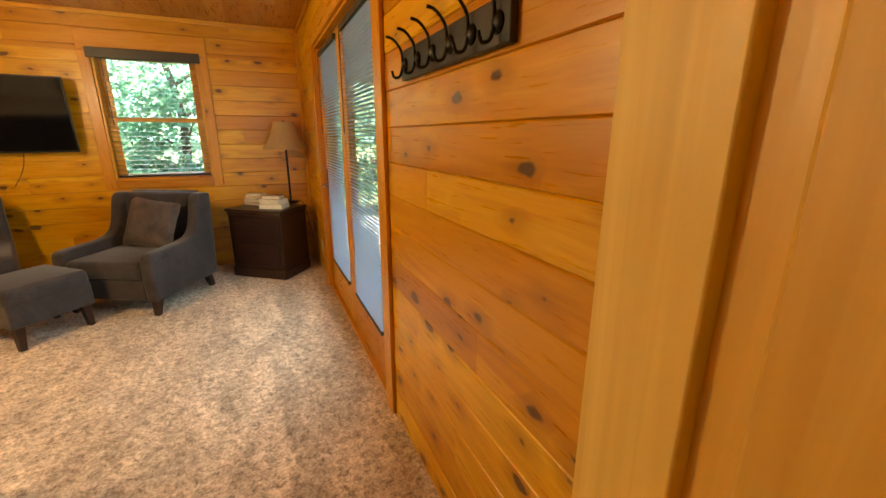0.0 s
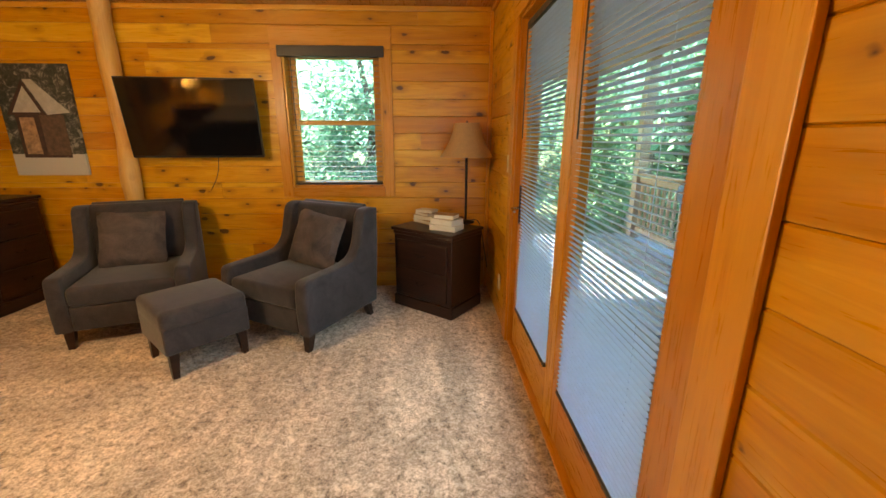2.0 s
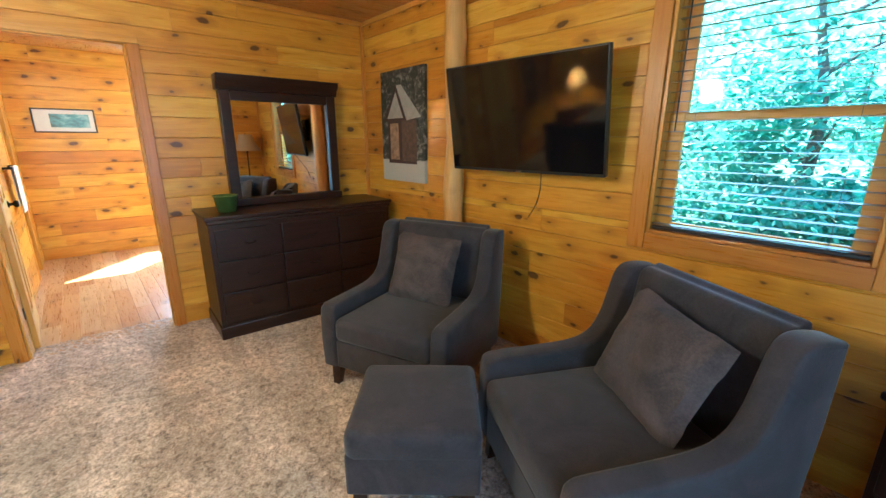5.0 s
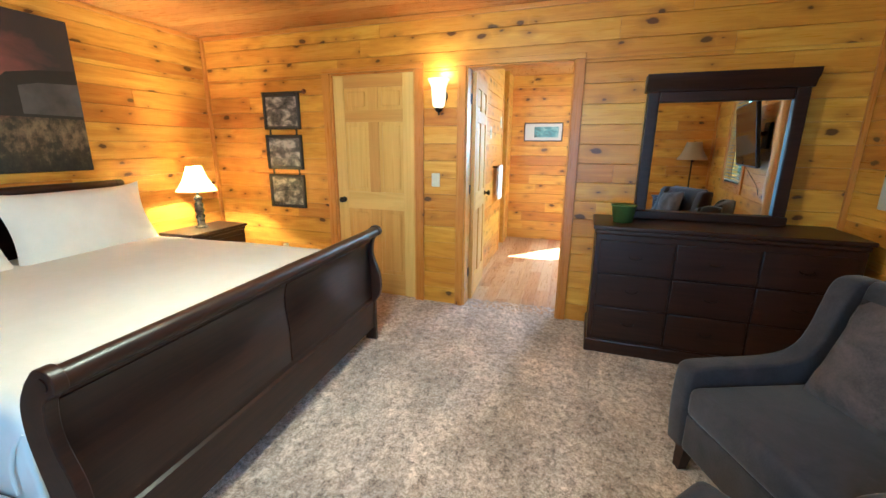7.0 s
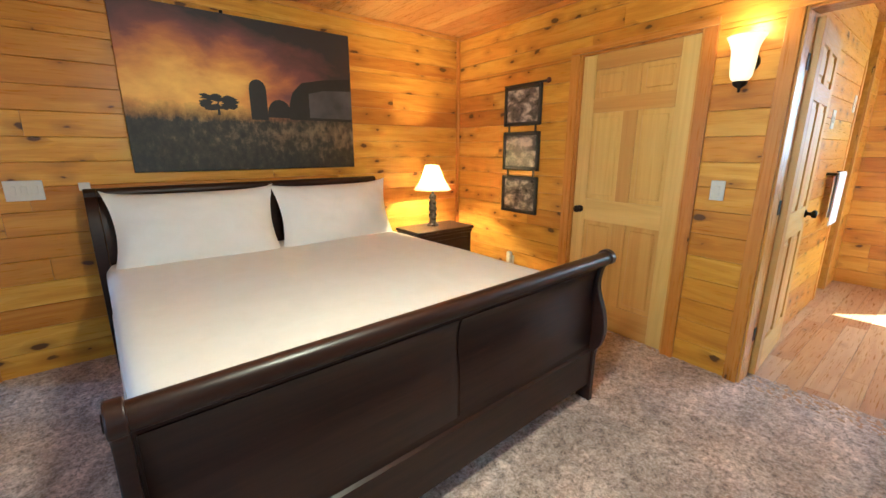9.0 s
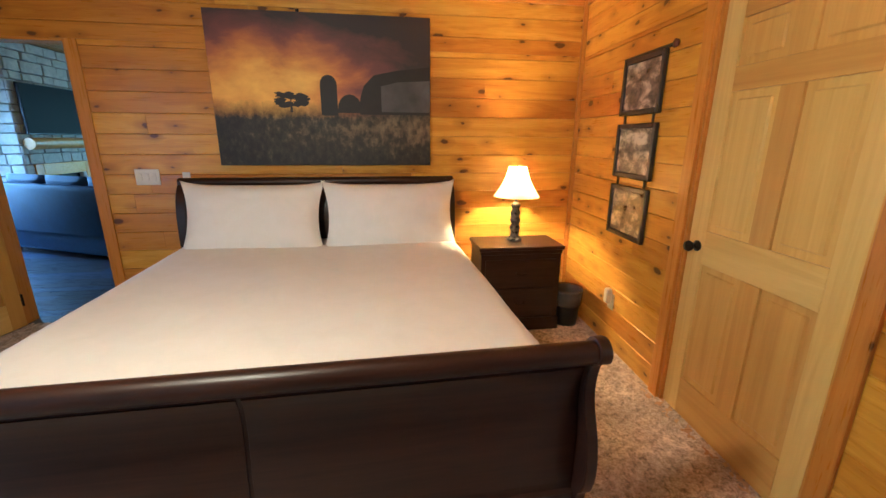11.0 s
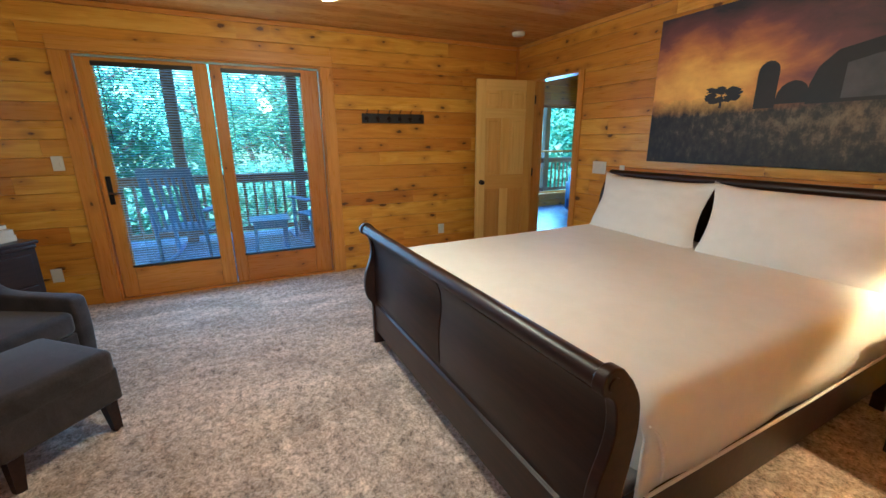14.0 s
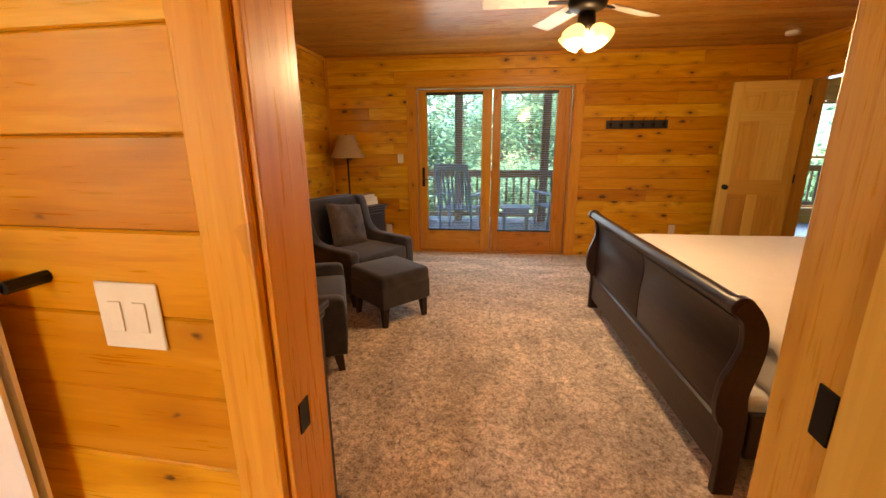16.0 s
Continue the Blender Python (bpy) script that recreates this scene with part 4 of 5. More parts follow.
# ---- peeled log post ----
def log_post():
    pts, r = [], []
    for i in range(15):
        z = ZC * i / 14
        pts.append((-2.745 + 0.012 * math.sin(i * 0.9) + 0.02 * (i / 14 - 0.5), YN - 0.075 + 0.006 * math.sin(i * 1.7), z))
        r.append(0.072 + 0.005 * math.sin(i * 2.3))
    local = [(p[2], p[1] - YN, -(p[0] + 2.745)) for p in pts]
    ob = part("log_post", tube(local, r, 18), LOG, smooth=80)
    ob.matrix_world = pose(-2.745, YN, 0, 0, -90, 0)
    tagged(ob, "peeled golden log post against the wall", "post")


log_post()


# ---- lamps ----
def shade_material(name, color, mix):
    m = mat(name, color, 0.8)
    n = Nodes(m)
    f = n.noise(n.coords((6, 6, 1)), 14, 4.0, 0.6)
    c = n.ramp(f, [(0.35, tuple(x * 0.88 for x in color)), (0.65, color)])
    n.color(c)
    tr, mx = n.add("ShaderNodeBsdfTranslucent", Color=c), n.add("ShaderNodeMixShader")
    mx.inputs[0].default_value = mix
    n.link(n.b.outputs[0], mx.inputs[1]), n.link(tr.outputs[0], mx.inputs[2])
    n.link(mx.outputs[0], m.node_tree.nodes["Material Output"].inputs[0])
    return m


SHADE = shade_material("cream_shade", (0.54, 0.38, 0.21), 0.4)
SHADETAN = shade_material("tan_pleated_shade", (0.56, 0.37, 0.18), 0.35)
BULB = glowing("lit_bulb", (1.0, 0.66, 0.28), 14)
FROST = glowing("lit_frosted_glass", (1.0, 0.62, 0.2), 1.1)
FROSTSCONCE = glowing("lit_sconce_glass", (1.0, 0.6, 0.24), 0.7)


def open_shade(r0, z0, r1, z1, steps=40, pleat=0.0):
    bm = bmesh.new()
    rings = []
    for k in range(7):
        f = k / 6
        rr, z = r0 + (r1 - r0) * f - 0.018 * math.sin(math.pi * f) * (r0 - r1) / 0.1, z0 + (z1 - z0) * f
        rings.append([bm.verts.new(((rr + pleat * (i % 2)) * math.cos(2 * math.pi * i / steps), (rr + pleat * (i % 2)) * math.sin(2 * math.pi * i / steps), z)) for i in range(steps)])
    for a, b in zip(rings, rings[1:]):
        for i in range(steps):
            bm.faces.new((a[i], a[(i + 1) % steps], b[(i + 1) % steps], b[i]))
    return bm


def bedside_lamp():
    l = thing("table_lamp", pose(-3.70, 0.235, 0.66), "lit table lamp with a carved dark base and cream shade", "lamp")
    prof = curve_pts([(0.055, 0.0), (0.056, 0.015), (0.036, 0.03), (0.033, 0.07), (0.041, 0.1), (0.03, 0.125), (0.04, 0.155), (0.031, 0.185), (0.037, 0.215), (0.026, 0.24), (0.034, 0.262), (0.03, 0.285), (0.012, 0.3), (0.009, 0.36)], 3)
    base = lathe(prof, 18)
    for v in base.verts:
        if 0.03 < v.co.z < 0.3:
            k = 1 + 0.16 * noise.noise(v.co * 45)
            v.co.x, v.co.y = v.co.x * k, v.co.y * k
    part("base", base, painted("carved_grey", (0.09, 0.088, 0.082), 0.3, 0.4, 0.7, 40), l, "carved figured dark grey base")
    part("shade", open_shade(0.17, 0.335, 0.066, 0.555), SHADE, l, "glowing cream bell shade")
    part("bulb", lathe([(0.0, 0.38), (0.012, 0.385), (0.026, 0.42), (0.02, 0.45), (0.0, 0.462)], 14), BULB, l)
    part("finial", lathe([(0.0, 0.54), (0.006, 0.542), (0.008, 0.556), (0.0, 0.566)], 10), BLACKMETAL, l)


bedside_lamp()
lamp("bedside_lamp_light", "POINT", pose(-3.70, 0.235, 1.1), 92, (1.0, 0.64, 0.28), 0.03)


def corner_lamp():
    l = thing("table_lamp", pose(0.14, 4.885, 0.685), "unlit table lamp with a thin stem and tan shade", "lamp")
    part("foot", lathe([(0.0, 0.0), (0.075, 0.001), (0.078, 0.012), (0.02, 0.025), (0.0, 0.026)], 20), BLACKMETAL, l)
    part("stem", tube([(0, 0, 0.02), (0, 0, 0.81)], 0.011, 10), BLACKMETAL, l)
    part("shade", open_shade(0.214, 0.55, 0.1, 0.815, 48, 0.003), SHADETAN, l, "tan pleated cloth shade")
    part("finial", lathe([(0.0, 0.81), (0.006, 0.812), (0.009, 0.825), (0.0, 0.836)], 10), BLACKMETAL, l)


corner_lamp()
cord = part("lamp_cord", tube(curve_pts([(0.17, 4.95, 0.69), (0.27, 5.02, 0.66), (0.33, 5.05, 0.4), (0.35, 4.98, 0.25)], 5), 0.004, 6), BLACKPLASTIC)
tagged(cord, "dark lamp cord running down behind the cabinet", "cord")


def sconce():
    s = thing("wall_sconce", WM @ pose(2.53, 0, 1.8), "lit frosted glass wall sconce with a bronze finial", "sconce")
    part("glass", lathe(curve_pts([(0.012, -0.1), (0.045, -0.085), (0.056, -0.02), (0.062, 0.06), (0.088, 0.12)], 4) , 24), FROSTSCONCE, s, "frosted glowing glass cup", m=pose(0, -0.085, 0), smooth=80)
    part("finial", lathe([(0.0, -0.155), (0.008, -0.15), (0.006, -0.135), (0.03, -0.118), (0.036, -0.1), (0.0, -0.098)], 16), BLACKMETAL, s, m=pose(0, -0.085, 0))
    part("back_plate", lathe([(0.0, 0.0), (0.05, 0.001), (0.045, 0.018), (0.0, 0.02)], 20), BLACKMETAL, s, m=pose(0, -0.001, 0, 90, 0, 0))
    part("arm", tube([(0, -0.01, -0.03), (0, -0.05, -0.1), (0, -0.085, -0.108)], 0.007, 8), BLACKMETAL, s)


sconce()
lamp("sconce_light", "POINT", WM @ pose(2.53, -0.085, 1.98), 1.7, (1.0, 0.6, 0.25), 0.05)


def ceiling_fan():
    f = thing("ceiling_fan", pose(-2.06, 2.57, ZC), "ceiling fan with five pale blades and a lit glass bowl", "ceiling fan")
    part("canopy", lathe([(0.0, 0.0), (0.07, -0.0005), (0.065, -0.04), (0.02, -0.06), (0.0, -0.061)], 24), BLACKMETAL, f)
    part("rod", tube([(0, 0, -0.05), (0, 0, -0.16)], 0.014, 10), BLACKMETAL, f)
    part("motor", lathe(curve_pts([(0.03, -0.15), (0.1, -0.17), (0.115, -0.21), (0.1, -0.25), (0.05, -0.27), (0.0, -0.275)], 4), 28), BLACKMETAL, f, "dark bronze motor housing")
    blade = bmesh.new()
    add_box(blade, 0.17, 0.62, -0.06, 0.06, -0.004, 0.004, 0.003)
    for v in blade.verts:
        if v.co.x > 0.5:
            v.co.y *= 1.12
    bl = mesh_of("blade", blade, painted("pale_blade", (0.42, 0.36, 0.3), 0.35))
    iron = mesh_of("blade_iron", box(0.09, 0.23, -0.02, 0.02, -0.012, -0.005, 0.003), BLACKMETAL)
    for i in range(5):
        b = part("blade", bl, None, f, m=pose(0, 0, -0.205, 0, 0, 20 + 72 * i) @ pose(0, 0, 0, 11, 0, 0))
        part("blade_iron", iron, None, b)
    for i in range(4):
        a = radians(45 + 90 * i)
        cup = lathe(curve_pts([(0.018, 0.0), (0.04, -0.02), (0.058, -0.06), (0.07, -0.1)], 4), 18)
        part("glass_cup", cup, FROST, f, "glowing frosted glass cup", m=pose(0.055 * math.cos(a), 0.055 * math.sin(a), -0.355, 0, 0, math.degrees(a)) @ pose(0, 0, 0, 0, -42, 0), smooth=80)
    part("light_hub", lathe([(0.0, -0.27), (0.05, -0.272), (0.055, -0.35), (0.03, -0.38), (0.0, -0.385)], 20), BLACKMETAL, f)
    part("pull_chain", tube([(0.02, 0.0, -0.33), (0.02, 0.0, -0.47)], 0.0015, 5), CHROME, f)


ceiling_fan()
lamp("fan_light", "POINT", pose(-2.06, 2.57, ZC - 0.55), 31, (1.0, 0.78, 0.5), 0.1)

smoke = part("smoke_detector", lathe([(0.0, 0.0), (0.062, -0.0005), (0.064, -0.018), (0.055, -0.034), (0.0, -0.036)], 24), WHITEPLASTIC)
smoke.matrix_world = pose(-0.19, 0.29, ZC)
tagged(smoke, "round white smoke detector on the ceiling", "smoke detector")


# ---- books, bin ----
def book(w, d, h, m, cover, label):
    b = thing("book", m, label, "book", "books on the cabinet")
    part("cover", slab([(-d / 2, 0), (d / 2, 0), (d / 2, h), (-d / 2, h), (-d / 2, h - 0.003), (d / 2 - 0.004, h - 0.003), (d / 2 - 0.004, 0.003), (-d / 2, 0.003)], -w / 2, w / 2), cover, b)
    part("page_block", box(-w / 2 + 0.003, w / 2 - 0.003, -d / 2 + 0.004, d / 2 - 0.005, 0.0032, h - 0.0032), PAPER, b)


CAB = pose(-0.1, 4.745, 0.686, 0, 0, -38)
z = 0.0
for w, d, h, a, c in ((0.23, 0.16, 0.042, 8, PAPER), (0.22, 0.15, 0.046, -4, PAPER), (0.17, 0.12, 0.034, 12, BOOKTAN)):
    book(w, d, h, CAB @ pose(0.13, -0.06, z, 0, 0, a), c, "thick hardback book in a stack on the cabinet")
    z += h + 0.0005
z = 0.0
for w, d, h, a, c in ((0.2, 0.14, 0.03, -10, BOOKTAN), (0.19, 0.13, 0.032, 4, PAPER), (0.18, 0.125, 0.026, -16, BOOKTAN), (0.16, 0.11, 0.022, 8, PAPER)):
    book(w, d, h, CAB @ pose(-0.17, 0.07, z, 0, 0, a), c, "worn paperback in a stack on the cabinet")
    z += h + 0.0005


def waste_bin():
    b = thing("waste_bin", pose(-4.12, 0.34, 0), "black waste bin with a clear plastic liner", "bin")
    part("bucket", lathe([(0.0, 0.002), (0.085, 0.002), (0.112, 0.28), (0.116, 0.283), (0.112, 0.276), (0.082, 0.012), (0.0, 0.012)], 24), BLACKPLASTIC, b)
    bag = lathe([(0.113, 0.17), (0.116, 0.22), (0.119, 0.29), (0.116, 0.296), (0.108, 0.285), (0.1, 0.2)], 36)
    for v in bag.verts:
        k = 1 + 0.03 * noise.noise(v.co * 30)
        v.co.x, v.co.y = v.co.x * k, v.co.y * k
    part("liner", bag, mat("liner_plastic", (0.25, 0.25, 0.26), 0.25, 0.0, Alpha=0.45), b, "clear crinkled plastic liner", smooth=80)


waste_bin()


# ---- pictures ----
def painting_material(w, h):
    m = mat("sunset_print", (0.1, 0.06, 0.03), 0.55)
    n = Nodes(m)
    v = n.coords(vary=False)
    sp = n.add("ShaderNodeSeparateXYZ", Vector=v)
    x, z = sp.outputs[0], sp.outputs[2]
    cloud = n.noise(n.coords((1.2, 1, 2.4), False), 2.2, 6.0, 0.55, 0.25)
    dx, dz = n.math("MULTIPLY", n.math("SUBTRACT", x, 0.36), 0.55), n.math("MULTIPLY", n.math("SUBTRACT", z, 0.5), 1.2)
    d = n.math("SQRT", n.math("ADD", n.math("MULTIPLY", dx, dx), n.math("MULTIPLY", dz, dz)))
    d = n.math("ADD", d, n.math("MULTIPLY", n.math("SUBTRACT", cloud, 0.5), 0.8))
    d = n.math("ADD", d, n.math("MULTIPLY", n.math("MAXIMUM", n.math("SUBTRACT", x, 0.75), 0.0), 0.3))
    d = n.math("ADD", d, n.math("MULTIPLY", n.math("MAXIMUM", n.math("SUBTRACT", z, 0.72), 0.0), 0.55))
    skyc = n.ramp(d, [(0.0, (1.0, 0.8, 0.22)), (0.06, (1.0, 0.6, 0.1)), (0.26, (0.75, 0.33, 0.055)), (0.42, (0.46, 0.15, 0.05)), (0.58, (0.19, 0.065, 0.055)), (0.85, (0.04, 0.03, 0.031))])
    grass = n.noise(n.coords((2.6, 1, 1.8), False), 9.0, 7.0, 0.7)
    band = n.math("MULTIPLY", n.math("SUBTRACT", 1.0, n.math("ABSOLUTE", n.math("MULTIPLY", n.math("SUBTRACT", z, 0.27), 4.0))), n.math("MULTIPLY", x, 0.75))
    gc = n.ramp(n.math("ADD", n.math("MULTIPLY", grass, 0.8), n.math("MULTIPLY", n.math("MAXIMUM", band, 0.0), 0.22)), [(0.36, (0.014, 0.012, 0.009)), (0.5, (0.04, 0.031, 0.019)), (0.7, (0.23, 0.165, 0.085))])
    edge = n.math("ADD", z, n.math("MULTIPLY", n.math("SUBTRACT", grass, 0.5), 0.12))
    mr = n.add("ShaderNodeMapRange", Value=edge)
    mr.inputs[1].default_value, mr.inputs[2].default_value = 0.34, 0.46
    mr.inputs[3].default_value, mr.inputs[4].default_value = 1.0, 0.0
    isf = mr.outputs[0]
    n.color(n.mix(isf, skyc, gc))
    return m


def barn_print():
    w, h = 1.545, 1.04
    p = thing("canvas_print", pose(-1.545, YS + 0.001, 1.205, 0, 0, 180), "large sunset canvas print of a silo and barn", "picture")
    part("canvas", box(0, w, -0.03, 0, 0, h, 0.002), painting_material(w, h), p)
    sil = painted("silhouette_ink", (0.022, 0.019, 0.017), 0.6, var=0.35, scale=12)
    grey = painted("barn_side_ink", (0.085, 0.08, 0.078), 0.6, var=0.4, scale=5)
    def flat(name, pts, mt, lift):
        bm = bmesh.new()
        bm.faces.new([bm.verts.new((x, -0.03 - lift, z)) for x, z in pts])
        part(name, bm, mt, p, smooth=0)
    arc = [(0.802 + 0.06 * math.cos(a), 0.575 + 0.065 * math.sin(a)) for a in np.linspace(math.pi, 0, 9)]
    flat("silo_shape", [(0.742, 0.36)] + arc + [(0.862, 0.36)], sil, 0.0008)
    flat("shed_shape", [(0.862, 0.38)] + [(0.95 + 0.088 * math.cos(a), 0.41 + 0.1 * math.sin(a)) for a in np.linspace(math.pi, 0, 9)] + [(1.038, 0.38)], sil, 0.0009)
    flat("barn_shape", [(1.02, 0.37), (1.025, 0.48), (1.055, 0.57), (1.13, 0.645), (1.3, 0.68), (1.543, 0.71), (1.543, 0.37)], sil, 0.001)
    flat("barn_front_shape", [(1.18, 0.39), (1.18, 0.57), (1.3, 0.6), (1.543, 0.615), (1.543, 0.39)], grey, 0.0014)
    r = random.Random(8)
    flat("trunk_shape", [(0.522, 0.38), (0.528, 0.47), (0.536, 0.47), (0.542, 0.38)], sil, 0.0007)
    for i in range(26):
        a = r.uniform(0, 2 * math.pi)
        cx, cz, rr = 0.532 + 0.105 * math.cos(a) * r.random() ** 0.5, 0.468 + 0.05 * math.sin(a) * r.random() ** 0.5, r.uniform(0.016, 0.034)
        flat("tree_shape", [(cx + rr * r.uniform(0.7, 1.9) * math.cos(b), cz + 0.6 * rr * r.uniform(0.6, 1.3) * math.sin(b)) for b in np.linspace(0, 2 * math.pi, 10, endpoint=False)], sil, 0.0008 + 0.00002 * i)
    part("hook", tube([(0.62, -0.012, h - 0.01), (0.62, -0.012, h + 0.02)], 0.012, 8), BLACKMETAL, p)


barn_print()


def outhouse_print():
    w, h = 0.6, 0.9
    p = thing("canvas_print", pose(-3.74, YN - 0.001, 1.065), "tall print of a small wooden hut in snow", "picture")
    m = mat("woods_print", (0.1, 0.1, 0.09), 0.6)
    n = Nodes(m)
    v = n.coords(vary=False)
    f = n.noise(v, 16, 6.0, 0.75, 0.8)
    zz = n.add("ShaderNodeSeparateXYZ", Vector=v).outputs[2]
    wood = n.ramp(f, [(0.35, (0.012, 0.014, 0.01)), (0.52, (0.05, 0.05, 0.04)), (0.66, (0.32, 0.3, 0.26))])
    n.color(n.mix(n.math("LESS_THAN", n.math("ADD", zz, n.math("MULTIPLY", f, 0.04)), 0.2), wood, (0.5, 0.46, 0.4)))
    part("canvas", box(0, w, -0.03, 0, 0, h, 0.002), m, p)
    brown, red, snow = painted("hut_ink", (0.1, 0.055, 0.035), 0.6, var=0.5), painted("hut_dark_ink", (0.05, 0.02, 0.015), 0.6, var=0.5), painted("snow_ink", (0.42, 0.38, 0.33), 0.6)
    door = painted("hut_door_ink", (0.34, 0.2, 0.11), 0.6, var=0.5)
    def flat(pts, mt, lift):
        bm = bmesh.new()
        bm.faces.new([bm.verts.new((x, -0.03 - lift, z)) for x, z in pts])
        part("hut_shape", bm, mt, p, smooth=0)
    flat([(0.1, 0.15), (0.5, 0.15), (0.48, 0.52), (0.1, 0.52)], red, 0.001)
    flat([(0.3, 0.17), (0.5, 0.17), (0.5, 0.5), (0.3, 0.5)], brown, 0.0013)
    flat([(0.13, 0.18), (0.26, 0.18), (0.25, 0.48), (0.13, 0.48)], door, 0.0015)
    flat([(0.04, 0.5), (0.22, 0.78), (0.36, 0.5)], red, 0.0016)
    flat([(0.09, 0.52), (0.22, 0.73), (0.32, 0.52)], snow, 0.0019)
    flat([(0.23, 0.78), (0.37, 0.5), (0.56, 0.52), (0.3, 0.78)], snow, 0.0021)


outhouse_print()


def photo_material():
    m = mat("grey_photo", (0.2, 0.2, 0.2), 0.25)
    n = Nodes(m)
    f = n.noise(n.coords((1, 1, 1.4)), 8, 6.0, 0.68, 0.25)
    n.color(n.ramp(f, [(0.35, (0.02, 0.02, 0.018)), (0.5, (0.17, 0.15, 0.125)), (0.64, (0.6, 0.53, 0.43))]))
    return m


PHOTO = photo_material()
FRAMEGREY = painted("dark_frame", (0.03, 0.026, 0.024), 0.4)
for i, z in enumerate((0.8, 1.175, 1.55)):
    fr = thing("photo_frame", WM @ pose(0.7, -0.002, z), "square dark-framed photograph in a hanging row of three", "picture", "row of photographs")
    w, h = 0.42, 0.325
    part("picture", box(0.03, w - 0.03, -0.012, -0.004, 0.03, h - 0.03), PHOTO, fr, smooth=0)
    for nm, b in (("frame_side", (0, 0.03, 0, h)), ("frame_side", (w - 0.03, w, 0, h)), ("frame_bar", (0.0305, w - 0.0305, 0, 0.03)), ("frame_bar", (0.0305, w - 0.0305, h - 0.03, h))):
        part(nm, box(b[0], b[1], -0.024, 0, b[2], b[3], 0.004), FRAMEGREY, fr)
    if i < 2:
        part("link", box(0.05, 0.065, -0.012, -0.004, h, h + 0.05), FRAMEGREY, fr)
        part("link", box(w - 0.065, w - 0.05, -0.012, -0.004, h, h + 0.05), FRAMEGREY, fr)
    else:
        part("hanger_bar", box(-0.01, w + 0.05, -0.02, -0.004, h + 0.001, h + 0.016, 0.003), FRAMEGREY, fr)
        part("hanger_knob", lathe([(0, 0), (0.02, 0.001), (0.022, 0.012), (0, 0.02)], 14), painted("rust_knob", (0.16, 0.05, 0.025), 0.5), fr, m=pose(w + 0.06, -0.004, h + 0.01, 90, 0, 0))


# ---- coat hooks ----
def hook_rack():
    r = thing("coat_rack", EM @ pose(-1.79, -0.001, 1.553), "black board with six double coat hooks", "coat rack")
    part("board", box(0, 0.685, -0.02, 0, 0, 0.095, 0.003), painted("black_board", (0.02, 0.019, 0.018), 0.45), r)
    for i in range(6):
        x = 0.045 + i * 0.119
        h = part("hook", lathe([(0, 0), (0.024, 0.0005), (0.022, 0.006), (0.01, 0.012), (0, 0.013)], 14), BLACKMETAL, r, m=pose(x, -0.02, 0.045, 90, 0, 0))
        part("upper_prong", tube(curve_pts([(0, 0.01, 0.008), (0, 0.015, 0.045), (0, 0.04, 0.075), (0, 0.065, 0.082)], 4), 0.0045, 6), BLACKMETAL, h, m=pose(0, 0, 0, -90, 0, 0) @ pose(0, 0, 0, 0, 0, 180))
        part("lower_prong", tube(curve_pts([(0, 0.01, -0.005), (0, 0.02, -0.035), (0, 0.04, -0.04), (0, 0.048, -0.02)], 4), 0.0045, 6), BLACKMETAL, h, m=pose(0, 0, 0, -90, 0, 0) @ pose(0, 0, 0, 0, 0, 180))


hook_rack()


# ---- switches and sockets ----
def plate(m, w, h, label, category, toggles=1, socket=False):
    p = thing(category.replace(" ", "_"), m, label, category)
    part("plate", box(-w / 2, w / 2, -0.006, -0.0005, -h / 2, h / 2, 0.002), WHITEPLASTIC, p)
    for i in range(toggles):
        x = (i - (toggles - 1) / 2) * 0.046
        if socket:
            for dz in (-0.022, 0.022):
                part("outlet", box(x - 0.015, x + 0.015, -0.008, -0.006, dz - 0.013, dz + 0.013, 0.0005), WHITEPLASTIC, p)
        else:
            part("toggle", box(x - 0.012, x + 0.012, -0.0095, -0.006, -0.026, 0.026, 0.0015), WHITEPLASTIC, p)
    return p


plate(WM @ pose(2.475, 0, 1.12), 0.075, 0.115, "ivory light switch beside the hall doorway", "light switch")
plate(SM @ pose(1.02, 0, 1.12), 0.165, 0.115, "wide ivory switch plate beside the bed", "light switch", 3)
plate(SM @ pose(1.285, 0, 1.13), 0.055, 0.05, "small ivory thermostat box by the headboard", "thermostat", 0)
plate(EM @ pose(-4.27, 0, 1.215), 0.075, 0.115, "ivory light switch beside the patio doors", "light switch")
plate(EM @ pose(-0.9, 0, 0.36), 0.075, 0.115, "ivory wall socket low on the pine wall", "wall socket", 1, True)
plate(EM @ pose(-4.45, 0, 0.3), 0.075, 0.115, "ivory wall socket near the corner", "wall socket", 1, True)
plate(WM @ pose(0.84, 0, 0.33), 0.075, 0.115, "white wall socket under the photographs", "wall socket", 1, True)
plate(SM @ pose(3.3, 0, 0.3), 0.075, 0.115, "ivory wall socket behind the nightstand", "wall socket", 1, True)
fresh = part("air_freshener", box(-0.025, 0.025, -0.05, -0.009, -0.02, 0.085, 0.012, 3), WHITEPLASTIC)
fresh.matrix_world = WM @ pose(0.84, 0, 0.34)
tagged(fresh, "white plug-in air freshener in a wall socket", "air freshener")


